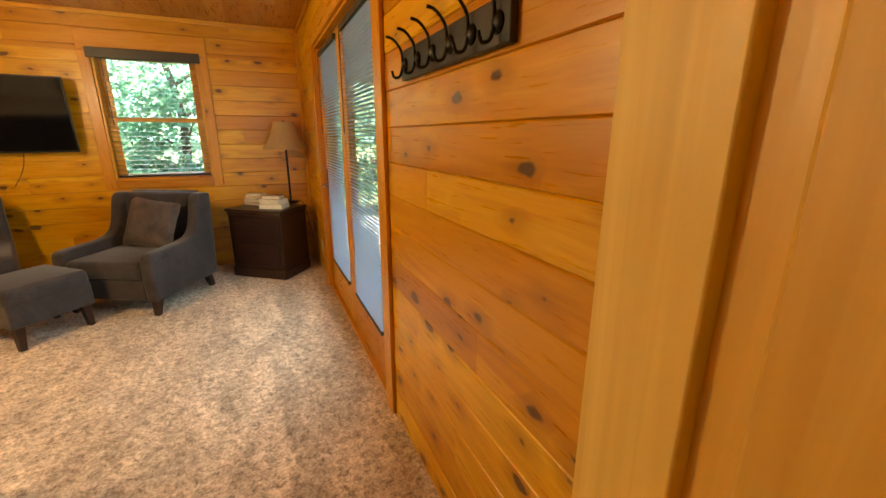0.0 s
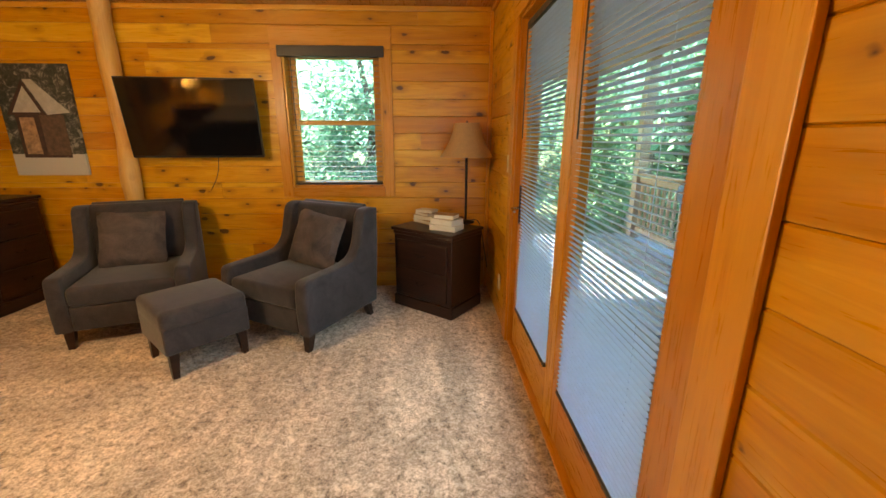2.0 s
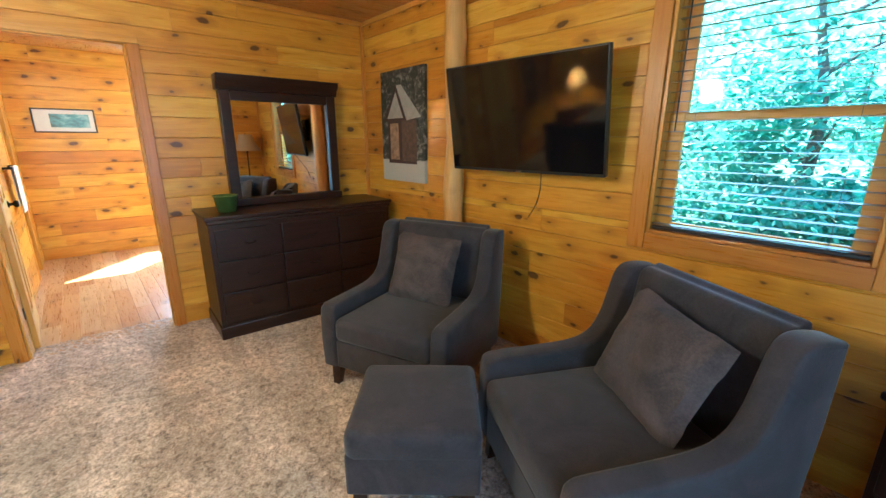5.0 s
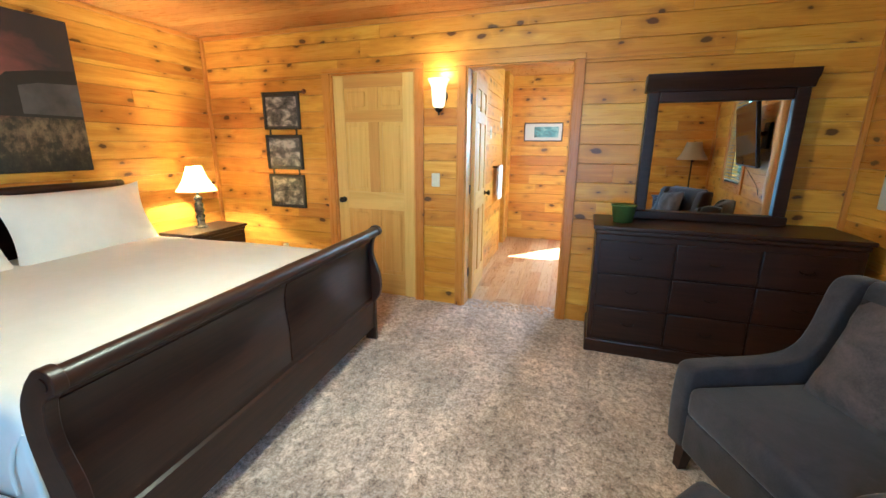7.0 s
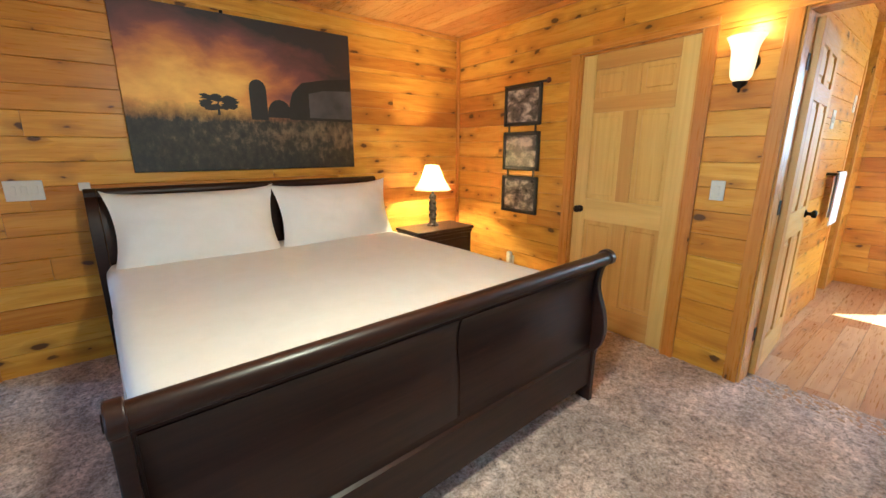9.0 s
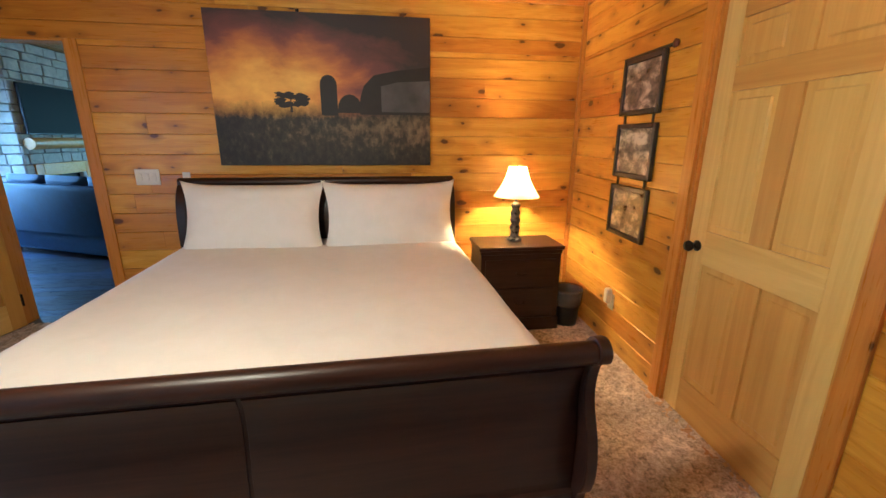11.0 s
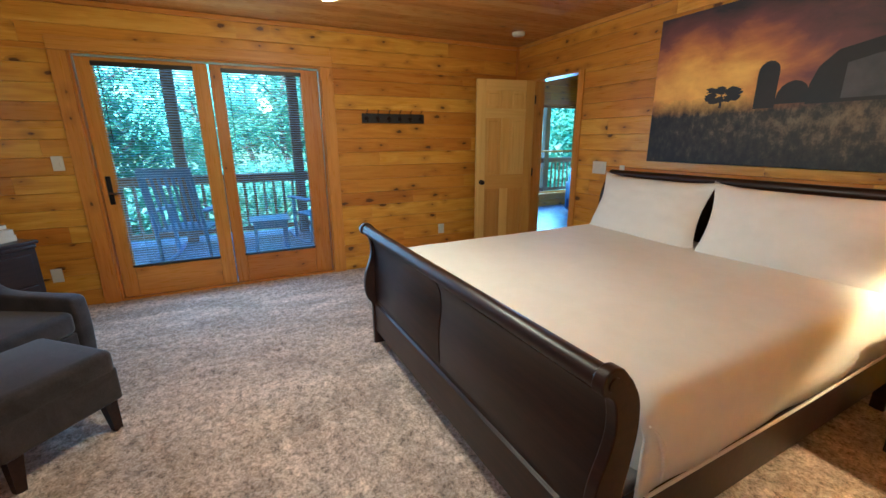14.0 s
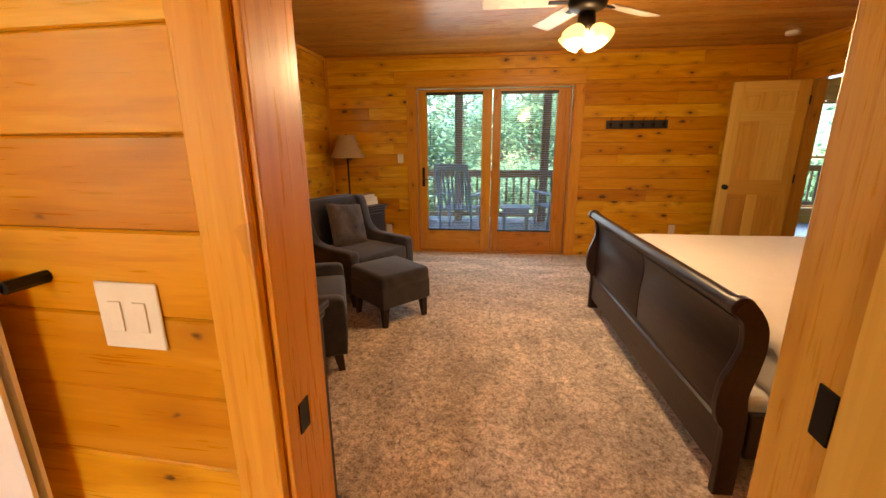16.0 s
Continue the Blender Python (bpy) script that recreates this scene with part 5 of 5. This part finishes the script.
# ---- the hall behind the west doorway ----
def plank_floor(x0, x1, y0, y1, z, material, label, name):
    fl = tagged(part(name, box(x0, x1, y0, y1, z - 0.08, z - 0.011), material, smooth=0), label, "floor", kind="structure")
    y, w = y0, 0.12
    r = random.Random(12)
    while y < y1 - 0.01:
        x = x0
        while x < x1 - 0.01:
            e = min(x + r.uniform(0.9, 1.9), x1)
            part("plank", box(0, e - x - 0.001, 0, min(w, y1 - y) - 0.0015, -0.01, 0, 0.001), material, fl, m=Matrix.Translation((x, y, z)), smooth=0)
            x = e
        y += w
    return fl


HX = -7.25
plank_floor(HX - 0.05, XSW + 0.13, 1.2, 4.9, 0.0, FLOORWOOD, "honey plank floor of the hall", "floor_hall")
# unseen opening, sized to drop the sun patch on the hall floor
wall("wall_hall_west", "knotty pine board wall at the end of the hall", pose(HX, 1.2, 0, 0, 0, 90), 3.7, ZC, [(2.65, 3.4, 0.6, 2.25)])
jambs(pose(HX, 1.2, 0, 0, 0, 90), 2.65, 3.4, 2.25, TH, bottom=0.6)
wall("wall_hall_south", "knotty pine board wall along the hall", pose(XSW - 0.11, 2.58, 0, 0, 0, 180), 1.97, ZC, [])
wall("wall_hall_south_far", "knotty pine board wall along the hall", pose(-6.8, 2.58, 0, 0, 0, 180), 0.45, ZC, [])
wall("wall_hall_back", "plain pine wall of the dark side room", pose(-4.45, 1.2, 0, 0, 0, 180), 2.8, ZC, [], boards=False)
# the opening here is added, unseen, to go with the hall fill lamp
wall("wall_hall_north", "knotty pine board wall along the hall", pose(HX, 4.75, 0), 3.1, ZC, [(1.5, 2.2, 0.95, 2.0)])
jambs(pose(HX, 4.75, 0), 1.5, 2.2, 2.0, TH, bottom=0.95)
wall("wall_hall_east", "knotty pine board wall on the hall side", WM @ pose(5.0, TH + 0.019, 0, 0, 0, 180), 1.37, ZC, [])
wall("wall_hall_east_south", "knotty pine board wall on the hall side", WM @ pose(2.67, TH + 0.019, 0, 0, 0, 180), 0.05, ZC, [])
wall("wall_closet_back", "plain pine back wall of the closet", WM @ pose(1.2, 0.75, 0), 1.25, ZC, [], boards=False)
trim(-6.378, -6.31, 2.565, 2.585, 0, 2.05, "upright pine door or window casing")
trim(-6.87, -6.8, 2.565, 2.585, 0, 2.05, "upright pine door or window casing")
tagged(part("ceiling_hall", box(HX - 0.2, XSW - 0.02, 1.0, 5.0, ZC, ZC + 0.1), CEIL, smooth=0), "varnished pine hall ceiling", "ceiling", kind="structure")

hp = thing("framed_print", pose(HX + 0.002, 2.77, 1.49, 0, 0, 90), "small landscape print in a thin dark frame", "picture")
part("mat_board", box(0.015, 0.545, -0.01, -0.002, 0.015, 0.255), painted("ivory_mat", (0.7, 0.68, 0.62), 0.5, var=0.03), hp, smooth=0)
lake = mat("lake_print", (0.1, 0.3, 0.32), 0.3)
ln = Nodes(lake)
ln.color(ln.ramp(ln.noise(ln.coords((1, 1, 2)), 7, 5.0, 0.7), [(0.35, (0.05, 0.07, 0.06)), (0.5, (0.12, 0.3, 0.32)), (0.7, (0.45, 0.6, 0.6))]))
part("picture", box(0.15, 0.5, -0.0115, -0.0101, 0.06, 0.21), lake, hp, smooth=0)
for b in ((0, 0.015, 0, 0.27), (0.545, 0.56, 0, 0.27), (0.0155, 0.5445, 0, 0.015), (0.0155, 0.5445, 0.255, 0.27)):
    part("frame", box(b[0], b[1], -0.018, 0, b[2], b[3], 0.003), FRAMEGREY, hp)


def towel(m, w, h, label):
    t = thing("towel_bar", m, label, "towel bar")
    part("bar", tube([(-w / 2 - 0.05, -0.06, 0), (w / 2 + 0.05, -0.06, 0)], 0.008, 8), BLACKMETAL, t)
    for sx in (-1, 1):
        part("post", tube([(sx * (w / 2 + 0.05), 0, 0), (sx * (w / 2 + 0.05), -0.062, 0)], 0.011, 8), BLACKMETAL, t)
    fold = [(-0.072, -h), (-0.074, 0.0), (-0.068, 0.012), (-0.052, 0.012), (-0.046, 0.0), (-0.047, -h * 0.85), (-0.053, -h * 0.85), (-0.054, -0.005), (-0.06, 0.002), (-0.066, -0.005), (-0.065, -h)]
    part("towel", slab(fold, -w / 2, w / 2), TOWEL, t, "folded white terry towel")


towel(pose(-5.92, 2.575, 1.17, 0, 0, 180), 0.3, 0.4, "short black towel bar with a folded white towel")
plate(pose(-6.2, 2.578, 1.71, 0, 0, 180), 0.09, 0.13, "ivory thermostat plate near the side opening", "thermostat")
plate(pose(-5.515, 2.578, 1.56, 0, 0, 180), 0.1, 0.13, "ivory switch plate on the hall wall", "light switch", 2)
HM = WM @ pose(0, TH + 0.019, 0, 0, 0, 180)
plate(HM @ pose(-3.79, 0, 1.14), 0.115, 0.115, "ivory double switch plate beside the doorway", "light switch", 2)
towel(HM @ pose(-4.1, 0, 1.2), 0.22, 0.5, "black towel bar holding a white towel")

# ---- the living room behind the south doorway ----
LX, LY = 2.95, -6.4
plank_floor(-2.2, LX, LY, YS - 0.02, 0.0, LIVINGFLOOR, "dark plank floor of the living room", "floor_living")
LE = pose(LX, YS - TH, 0, 0, 0, -90)
wall("wall_living_east", "pine board wall with tall windows", LE, -LY + YS - TH, 2.75, [(2.0, 3.3, 0.25, 2.05), (5.0, 5.75, 0.5, 2.1)])
for a, b, z0, z1 in ((2.0, 3.3, 0.25, 2.05), (5.0, 5.75, 0.5, 2.1)):
    casing(LE, a, b, z1, 0.09, bottom=z0)
    jambs(LE, a, b, z1, TH, bottom=z0)
sash_window("window_2", LE, 2.0, 3.3, 0.25, 2.05, TH, "tall double-hung pine window of the living room")
sash_window("window_3", LE, 5.0, 5.75, 0.5, 2.1, TH, "double-hung pine window beside the chimney")
# the south opening is made up to let the fill lamp through
wall("wall_living_south", "plain pine wall of the living room", pose(LX, LY, 0, 0, 0, 180), LX + 2.2, 2.75, [(1.2, 3.8, 0.4, 2.3)], boards=False)
wall("wall_living_west", "plain pine wall of the living room", pose(-2.2, LY, 0, 0, 0, 90), -LY + YS - TH, 2.75, [], boards=False)
wall("wall_living_north", "plain pine wall beside the bedroom", pose(XE + TH - 0.02, YS - TH - 0.02, 0), LX - XE - TH + 0.02, 2.75, [], boards=False)
wall("wall_living_upper", "plain pine wall over the bedroom doorway", pose(-2.2, YS - TH - 0.021, 0), 1.4, 2.75, [], boards=False)
tagged(part("ceiling_living", box(-2.3, LX + 0.1, LY - 0.1, YS - TH + 0.1, 2.75, 2.85), CEIL, smooth=0), "varnished pine living room ceiling", "ceiling", kind="structure")


def chimney():
    y0, y1, x = -5.15, -3.66, 2.45
    c = thing("stone_fireplace", pose(x, (y0 + y1) / 2, 0), "grey fieldstone chimney with a log mantel and firebox", "fireplace")
    hw = (y1 - y0) / 2
    core = bmesh.new()
    add_box(core, 0.03, LX - x - 0.005, -hw + 0.03, -0.46, 0, 2.74)
    add_box(core, 0.03, LX - x - 0.005, 0.46, hw - 0.03, 0, 2.74)
    add_box(core, 0.03, LX - x - 0.005, -0.46, 0.46, 0.85, 2.74)
    add_box(core, 0.35, LX - x - 0.005, -0.46, 0.46, 0, 0.85)
    part("mortar_core", core, MORTAR, c, smooth=0)
    r = random.Random(21)
    z = 0.01
    while z < 2.7:
        h = r.uniform(0.1, 0.19)
        for face in ("front", "north"):
            a, b = (-hw, hw) if face == "front" else (0.0, LX - x - 0.01)
            u = a
            while u < b - 0.03:
                w = min(r.uniform(0.16, 0.42), b - u)
                zz = min(z + h, 2.73)
                if face == "front" and z < 0.85 and abs(u + w / 2) < 0.5:
                    u += w
                    continue
                p = r.uniform(0.0, 0.02)
                if face == "front":
                    bm = box(-p, 0.05, u + 0.006, u + w - 0.006, z + 0.006, zz - 0.006, 0.012)
                else:
                    bm = box(u + 0.006, u + w - 0.006, hw - 0.05, hw + p, z + 0.006, zz - 0.006, 0.012)
                for v in bm.verts:
                    v.co += Vector((r.uniform(-1, 1), r.uniform(-1, 1), r.uniform(-1, 1))) * 0.005
                part("stone", bm, STONE, c)
                u += w
        z += h
    part("mantel", tube([(-0.08, -hw + 0.05, 1.3), (-0.08, 0, 1.305), (-0.08, hw - 0.05, 1.3)], 0.085, 14), LOG, c, "golden half-log mantel", smooth=80)
    part("surround", box(-0.02, 0.04, -0.6, -0.45, 0, 1.0, 0.006), TRIM, c, "pine fireplace surround")
    part("surround", box(-0.02, 0.04, 0.45, 0.6, 0, 1.0, 0.006), TRIM, c, "pine fireplace surround")
    part("surround", box(-0.022, 0.04, -0.449, 0.449, 0.82, 1.0, 0.006), TRIM, c, "pine fireplace surround")
    part("fire_screen", box(0.06, 0.08, -0.44, 0.44, 0.02, 0.81, 0.004), BLACKMETAL, c, "black metal fire screen")
    t2 = thing("television", pose(x - 0.05, -4.38, 1.79, 0, 0, -90), "black flat television over the mantel", "television")
    part("body", box(-0.62, 0.62, -0.02, 0.02, -0.36, 0.36, 0.006), BLACKPLASTIC, t2)
    part("screen", box(-0.61, 0.61, -0.024, -0.021, -0.345, 0.35), mat("matt_black_screen", (0.006, 0.006, 0.007), 0.6, Specular_IOR_Level=0.12), t2, "dark screen", smooth=0)


chimney()


def sofa():
    s = thing("sofa", pose(0.88, -2.46, 0, 0, 0, -24), "dark navy leather sofa seen from behind", "sofa")
    part("base", box(-1.05, 1.05, -0.45, 0.4, 0.06, 0.42, 0.03, 2), LEATHER, s)
    part("backrest", slab(curve_pts([(0.2, 0.3), (0.22, 0.7), (0.28, 0.84), (0.36, 0.86), (0.42, 0.8), (0.42, 0.3)], 4), -1.05, 1.05, 0.01), LEATHER, s, smooth=60)
    for sx in (-1, 1):
        part("arm", box(sx * 1.14 - 0.1, sx * 1.14 + 0.1, -0.47, 0.41, 0.06, 0.62, 0.06, 3), LEATHER, s)
    for i in range(3):
        part("seat_cushion", cushion(0.68, 0.66, 0.2, 0, 12), LEATHER, s, m=pose(-0.69 + 0.69 * i, -0.14, 0.47))
        part("back_cushion", cushion(0.68, 0.5, 0.22, 0, 12), LEATHER, s, m=pose(-0.69 + 0.69 * i, 0.18, 0.72, 74, 0, 0))
    for sx in (-0.95, 0.95):
        for y in (-0.4, 0.35):
            part("foot", lathe([(0.0, 0.0), (0.025, 0.001), (0.03, 0.062), (0.0, 0.063)], 10), DARK, s, m=pose(sx, y, 0))


sofa()

# ---- porch, roof, ground ----
tagged(part("porch_floor", box(XE + TH, 3.1, YS - TH, 7.5, -0.2, -0.06), DECKWOOD, smooth=0), "weathered porch substructure", "floor", kind="structure")


def deck(x0, x1, y0, y1, label):
    d = thing("deck_boards", pose(0, 0, 0), label, "deck", kind="structure")
    x = x0
    while x < x1 - 0.02:
        part("plank", box(0, y1 - y0, 0, 0.134, 0, 0.028, 0.003), DECKWOOD, d, m=pose(x + 0.137, y0, -0.058, 0, 0, 90))
        x += 0.14
    return d


deck(XE + TH + 0.005, 3.1, YS - TH, 7.5, "weathered grey porch boards")
deck(LX + TH + 0.16, 4.9, LY, YS - TH, "weathered grey porch boards outside the living room")


def railing(m, length, posts, label):
    """Along local x."""
    r = thing("railing", m, label, "railing")
    part("top_rail", box(0, length, -0.045, 0.045, 0.9, 0.94, 0.006), RAILWOOD, r)
    part("sub_rail", box(0, length, -0.02, 0.02, 0.81, 0.9, 0.004), RAILWOOD, r)
    part("bottom_rail", box(0, length, -0.02, 0.02, 0.08, 0.16, 0.004), RAILWOOD, r)
    me = mesh_of("baluster", box(-0.33, 0.33, -0.018, 0.018, -0.018, 0.018, 0.003), RAILWOOD)
    x = 0.07
    while x < length:
        part("baluster", me, None, r, m=pose(x, 0, 0.485, 0, -90, 0))
        x += 0.135
    for p in posts:
        b = part("post", box(-1.27, 1.27, -0.07, 0.07, -0.07, 0.07, 0.008), RAILWOOD, r, m=pose(p, 0, 1.27, 0, -90, 0))
    return r


railing(pose(2.85, -0.2, -0.03, 0, 0, 90), 7.6, (0.12, 2.38, 3.93, 5.6, 7.5), "brown wooden porch railing with square posts")
railing(pose(4.8, LY, -0.03, 0, 0, 90), 6.2, (0.12, 2.2, 4.2), "brown wooden porch railing outside the living room")


def rocking_chair(m):
    c = thing("rocking_chair", m, "slatted porch rocking chair tinted with blue daylight", "rocking chair", "porch rocking chairs")
    # the blue of the outdoor daylight is put into this paint
    P = painted("blue_daylight_paint", (0.17, 0.26, 0.45), 0.5)
    for sx in (-1, 1):
        part("rocker", tube(curve_pts([(sx * 0.27, -0.45, 0.09), (sx * 0.27, -0.2, 0.028), (sx * 0.27, 0.1, 0.02), (sx * 0.27, 0.45, 0.1)], 5), 0.02, 6), P, c)
        part("front_leg", box(sx * 0.27 - 0.02, sx * 0.27 + 0.02, -0.27, -0.23, 0.03, 0.62, 0.004), P, c)
        part("back_leg", tube([(sx * 0.27, 0.2, 0.03), (sx * 0.26, 0.24, 0.45), (sx * 0.25, 0.42, 1.1)], 0.022, 8), P, c)
        part("armrest", box(sx * 0.28 - 0.05, sx * 0.28 + 0.05, -0.32, 0.28, 0.62, 0.645, 0.006), P, c)
    for i in range(7):
        part("seat_slat", box(-0.27, 0.27, -0.26 + i * 0.07, -0.2 + i * 0.07, 0.4, 0.42, 0.003), P, c)
    for i in range(7):
        x = -0.21 + i * 0.07
        part("back_slat", tube([(x, 0.24, 0.43), (x, 0.41, 1.06)], 0.016, 6), P, c)
    part("crest", box(-0.27, 0.27, 0.395, 0.435, 1.03, 1.13, 0.01), P, c)
    return c


rock = rocking_chair(pose(1.75, 3.62, -0.03, 0, 0, 75))
copy_thing(rock, pose(2.1, 2.02, -0.03, 0, 0, 110))
pt = thing("porch_table", pose(1.75, 2.72, -0.03), "small porch table between the rocking chairs, tinted with blue daylight", "table")
# table colour carries the same blue daylight
P2 = painted("blue_daylight_table_paint", (0.12, 0.26, 0.48), 0.5)
part("tabletop", box(-0.22, 0.22, -0.24, 0.24, 0.42, 0.445, 0.005), P2, pt)
part("apron", box(-0.18, 0.18, -0.2, 0.2, 0.34, 0.4195, 0.004), P2, pt)
for sx in (-1, 1):
    for sy in (-1, 1):
        part("leg", box(sx * 0.16 - 0.02, sx * 0.16 + 0.02, sy * 0.18 - 0.02, sy * 0.18 + 0.02, 0, 0.3395, 0.003), P2, pt)

# unseen north eave and long porch cover, stretched to block the sun
roof = bmesh.new()
add_box(roof, HX - 0.25, 3.2, YS - 0.3, YN + 1.15, 2.56, 2.7)
add_box(roof, XE + 0.05, 3.2, YN + 1.151, 10.5, 2.56, 2.7)
add_box(roof, -2.5, 5.2, LY - 0.3, YS - 0.31, 2.87, 3.0)
tagged(part("roof", roof, RAILWOOD, smooth=0), "brown boarded roof, lengthened out of view to keep sun off", "roof", kind="structure")
gm_ = bmesh.new()
bmesh.ops.create_grid(gm_, x_segments=120, y_segments=120, size=400)
for v in gm_.verts:
    v.co.z = -1.8 + 0.04 * max(0.0, min(90.0, math.hypot(v.co.x, v.co.y) - 14)) + 0.3 * noise.noise(v.co * 0.05)
tagged(part("ground", gm_, GROUND), "green mossy forest floor falling away", "ground", kind="structure")
found = bmesh.new()
add_box(found, HX - 0.1, 3.0, YS - 0.25, YN + 0.12, -1.9, -0.21)
add_box(found, -2.2, 4.9, LY, YS - 0.26, -1.9, -0.085)
tagged(part("foundation", found, MORTAR, smooth=0), "grey masonry foundation of the cabin", "foundation", kind="structure")


# ---- trees ----
def leaf_crown(r, centre, spread, count, size):
    verts, faces = [], []
    clumps = [Vector((r.gauss(0, 0.42), r.gauss(0, 0.42), r.gauss(0, 0.42))) for _ in range(60)]
    for i in range(count):
        c = clumps[r.randrange(len(clumps))]
        p = Vector((centre[0] + spread[0] * (c.x + r.gauss(0, 0.13)), centre[1] + spread[1] * (c.y + r.gauss(0, 0.13)), centre[2] + spread[2] * (c.z + r.gauss(0, 0.13))))
        q = Euler((r.uniform(-0.9, 0.9), r.uniform(-0.9, 0.9), r.uniform(0, 6.28))).to_matrix()
        s = size * r.uniform(0.6, 1.3)
        k = len(verts)
        for a, b in ((-1, 0), (0, -0.5), (1, 0), (0, 0.5)):
            verts.append(p + q @ Vector((a * s, b * s, 0.1 * s * abs(a))))
        faces.append((k, k + 1, k + 2, k + 3))
    me = bpy.data.meshes.new("crown")
    me.from_pydata([tuple(v) for v in verts], [], faces)
    me.materials.append(LEAF)
    return me


def tree(r, leaves, size):
    h = r.uniform(5.5, 8)
    t = thing("tree", pose(0, 0, 0), "tall leafy broadleaf tree in sunlight", "tree", "trees round the cabin")
    trunk = [(0.25 * math.sin(i * 0.7 + h), 0.2 * math.cos(i * 0.9), h * i / 8) for i in range(9)]
    part("trunk", tube(trunk, [0.2 - 0.019 * i for i in range(9)], 10), BARK, t)
    for i in range(6):
        a = r.uniform(0, 6.28)
        b = trunk[3 + i % 5]
        L = r.uniform(1.2, 2.6)
        part("limb", tube([b, (b[0] + 0.5 * L * math.cos(a), b[1] + 0.5 * L * math.sin(a), b[2] + 0.5), (b[0] + L * math.cos(a), b[1] + L * math.sin(a), b[2] + 0.9)], [0.06, 0.04, 0.015], 6), BARK, t)
    part("crown", leaf_crown(r, (0, 0, h * 0.5), (2.6, 2.6, h * 0.5), leaves, size), None, t, "airy crown of small bright leaves")
    return t


tr = random.Random(33)
kinds = [tree(tr, 4600, 0.14) for _ in range(3)]
spots = [(13, 7.5), (15, 1.2), (14, -2.8), (19, 5), (20, -1), (17, 11), (26, 3),
         (-2.6, 15.5), (2.4, 17), (-6, 19), (6.5, 19), (0, 25),
         (7.5, 13), (11, 11.5), (9.5, 17), (14.5, 15), (5, 11.5), (14, -6.5), (18, -10), (13, -13), (22, -5), (1, -17)]
for i, (x, y) in enumerate(spots):
    m = pose(x + tr.uniform(-0.6, 0.6), y + tr.uniform(-0.6, 0.6), -2.2 + 0.04 * max(0, math.hypot(x, y) - 12), 0, 0, tr.uniform(0, 360)) @ Matrix.Scale(tr.uniform(0.85, 1.15), 4)
    if i < 3:
        kinds[i].matrix_world = m
    else:
        k = copy_thing(kinds[i % 3], m)
        k.matrix_world = m
shrub_r = random.Random(5)
for nm, (x, y, sx, sy) in (("east", (12, 3.5, 2.6, 11)), ("north", (-0.5, 15, 11, 2.6)), ("south_east", (12.5, -7, 2.6, 9)), ("north_east", (9, 12, 4.5, 4.5))):
    sb = new("undergrowth", leaf_crown(shrub_r, (x, y, -0.3), (sx, sy, 0.9), 14000, 0.12))
    tagged(sb, "dense bright green undergrowth among the trees", "shrubs", kind="stuff")


def backdrop():
    """Woods far off, all round, glowing of themselves in place of sunlight."""
    m = bpy.data.materials.new("far_woods_glow")
    m.use_nodes = True
    t = m.node_tree
    n = Nodes(m)
    v = n.coords((1, 1, 1), False)
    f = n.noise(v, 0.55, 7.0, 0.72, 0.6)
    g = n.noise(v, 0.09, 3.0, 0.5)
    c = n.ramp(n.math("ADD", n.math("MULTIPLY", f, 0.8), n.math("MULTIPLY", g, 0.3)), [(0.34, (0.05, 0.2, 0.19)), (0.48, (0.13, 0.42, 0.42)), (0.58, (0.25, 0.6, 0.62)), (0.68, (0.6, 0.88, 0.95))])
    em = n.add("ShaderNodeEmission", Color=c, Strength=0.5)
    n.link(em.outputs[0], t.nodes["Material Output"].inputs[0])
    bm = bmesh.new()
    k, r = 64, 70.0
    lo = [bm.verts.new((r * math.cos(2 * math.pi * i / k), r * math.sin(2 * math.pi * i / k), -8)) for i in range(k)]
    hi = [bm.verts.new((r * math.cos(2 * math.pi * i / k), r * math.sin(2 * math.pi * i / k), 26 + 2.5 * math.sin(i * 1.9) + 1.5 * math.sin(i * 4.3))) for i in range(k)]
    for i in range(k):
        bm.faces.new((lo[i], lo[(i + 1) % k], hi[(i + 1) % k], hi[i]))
    tagged(part("backdrop", bm, m), "self-glowing woods far beyond the cabin", "backdrop", kind="structure")


backdrop()
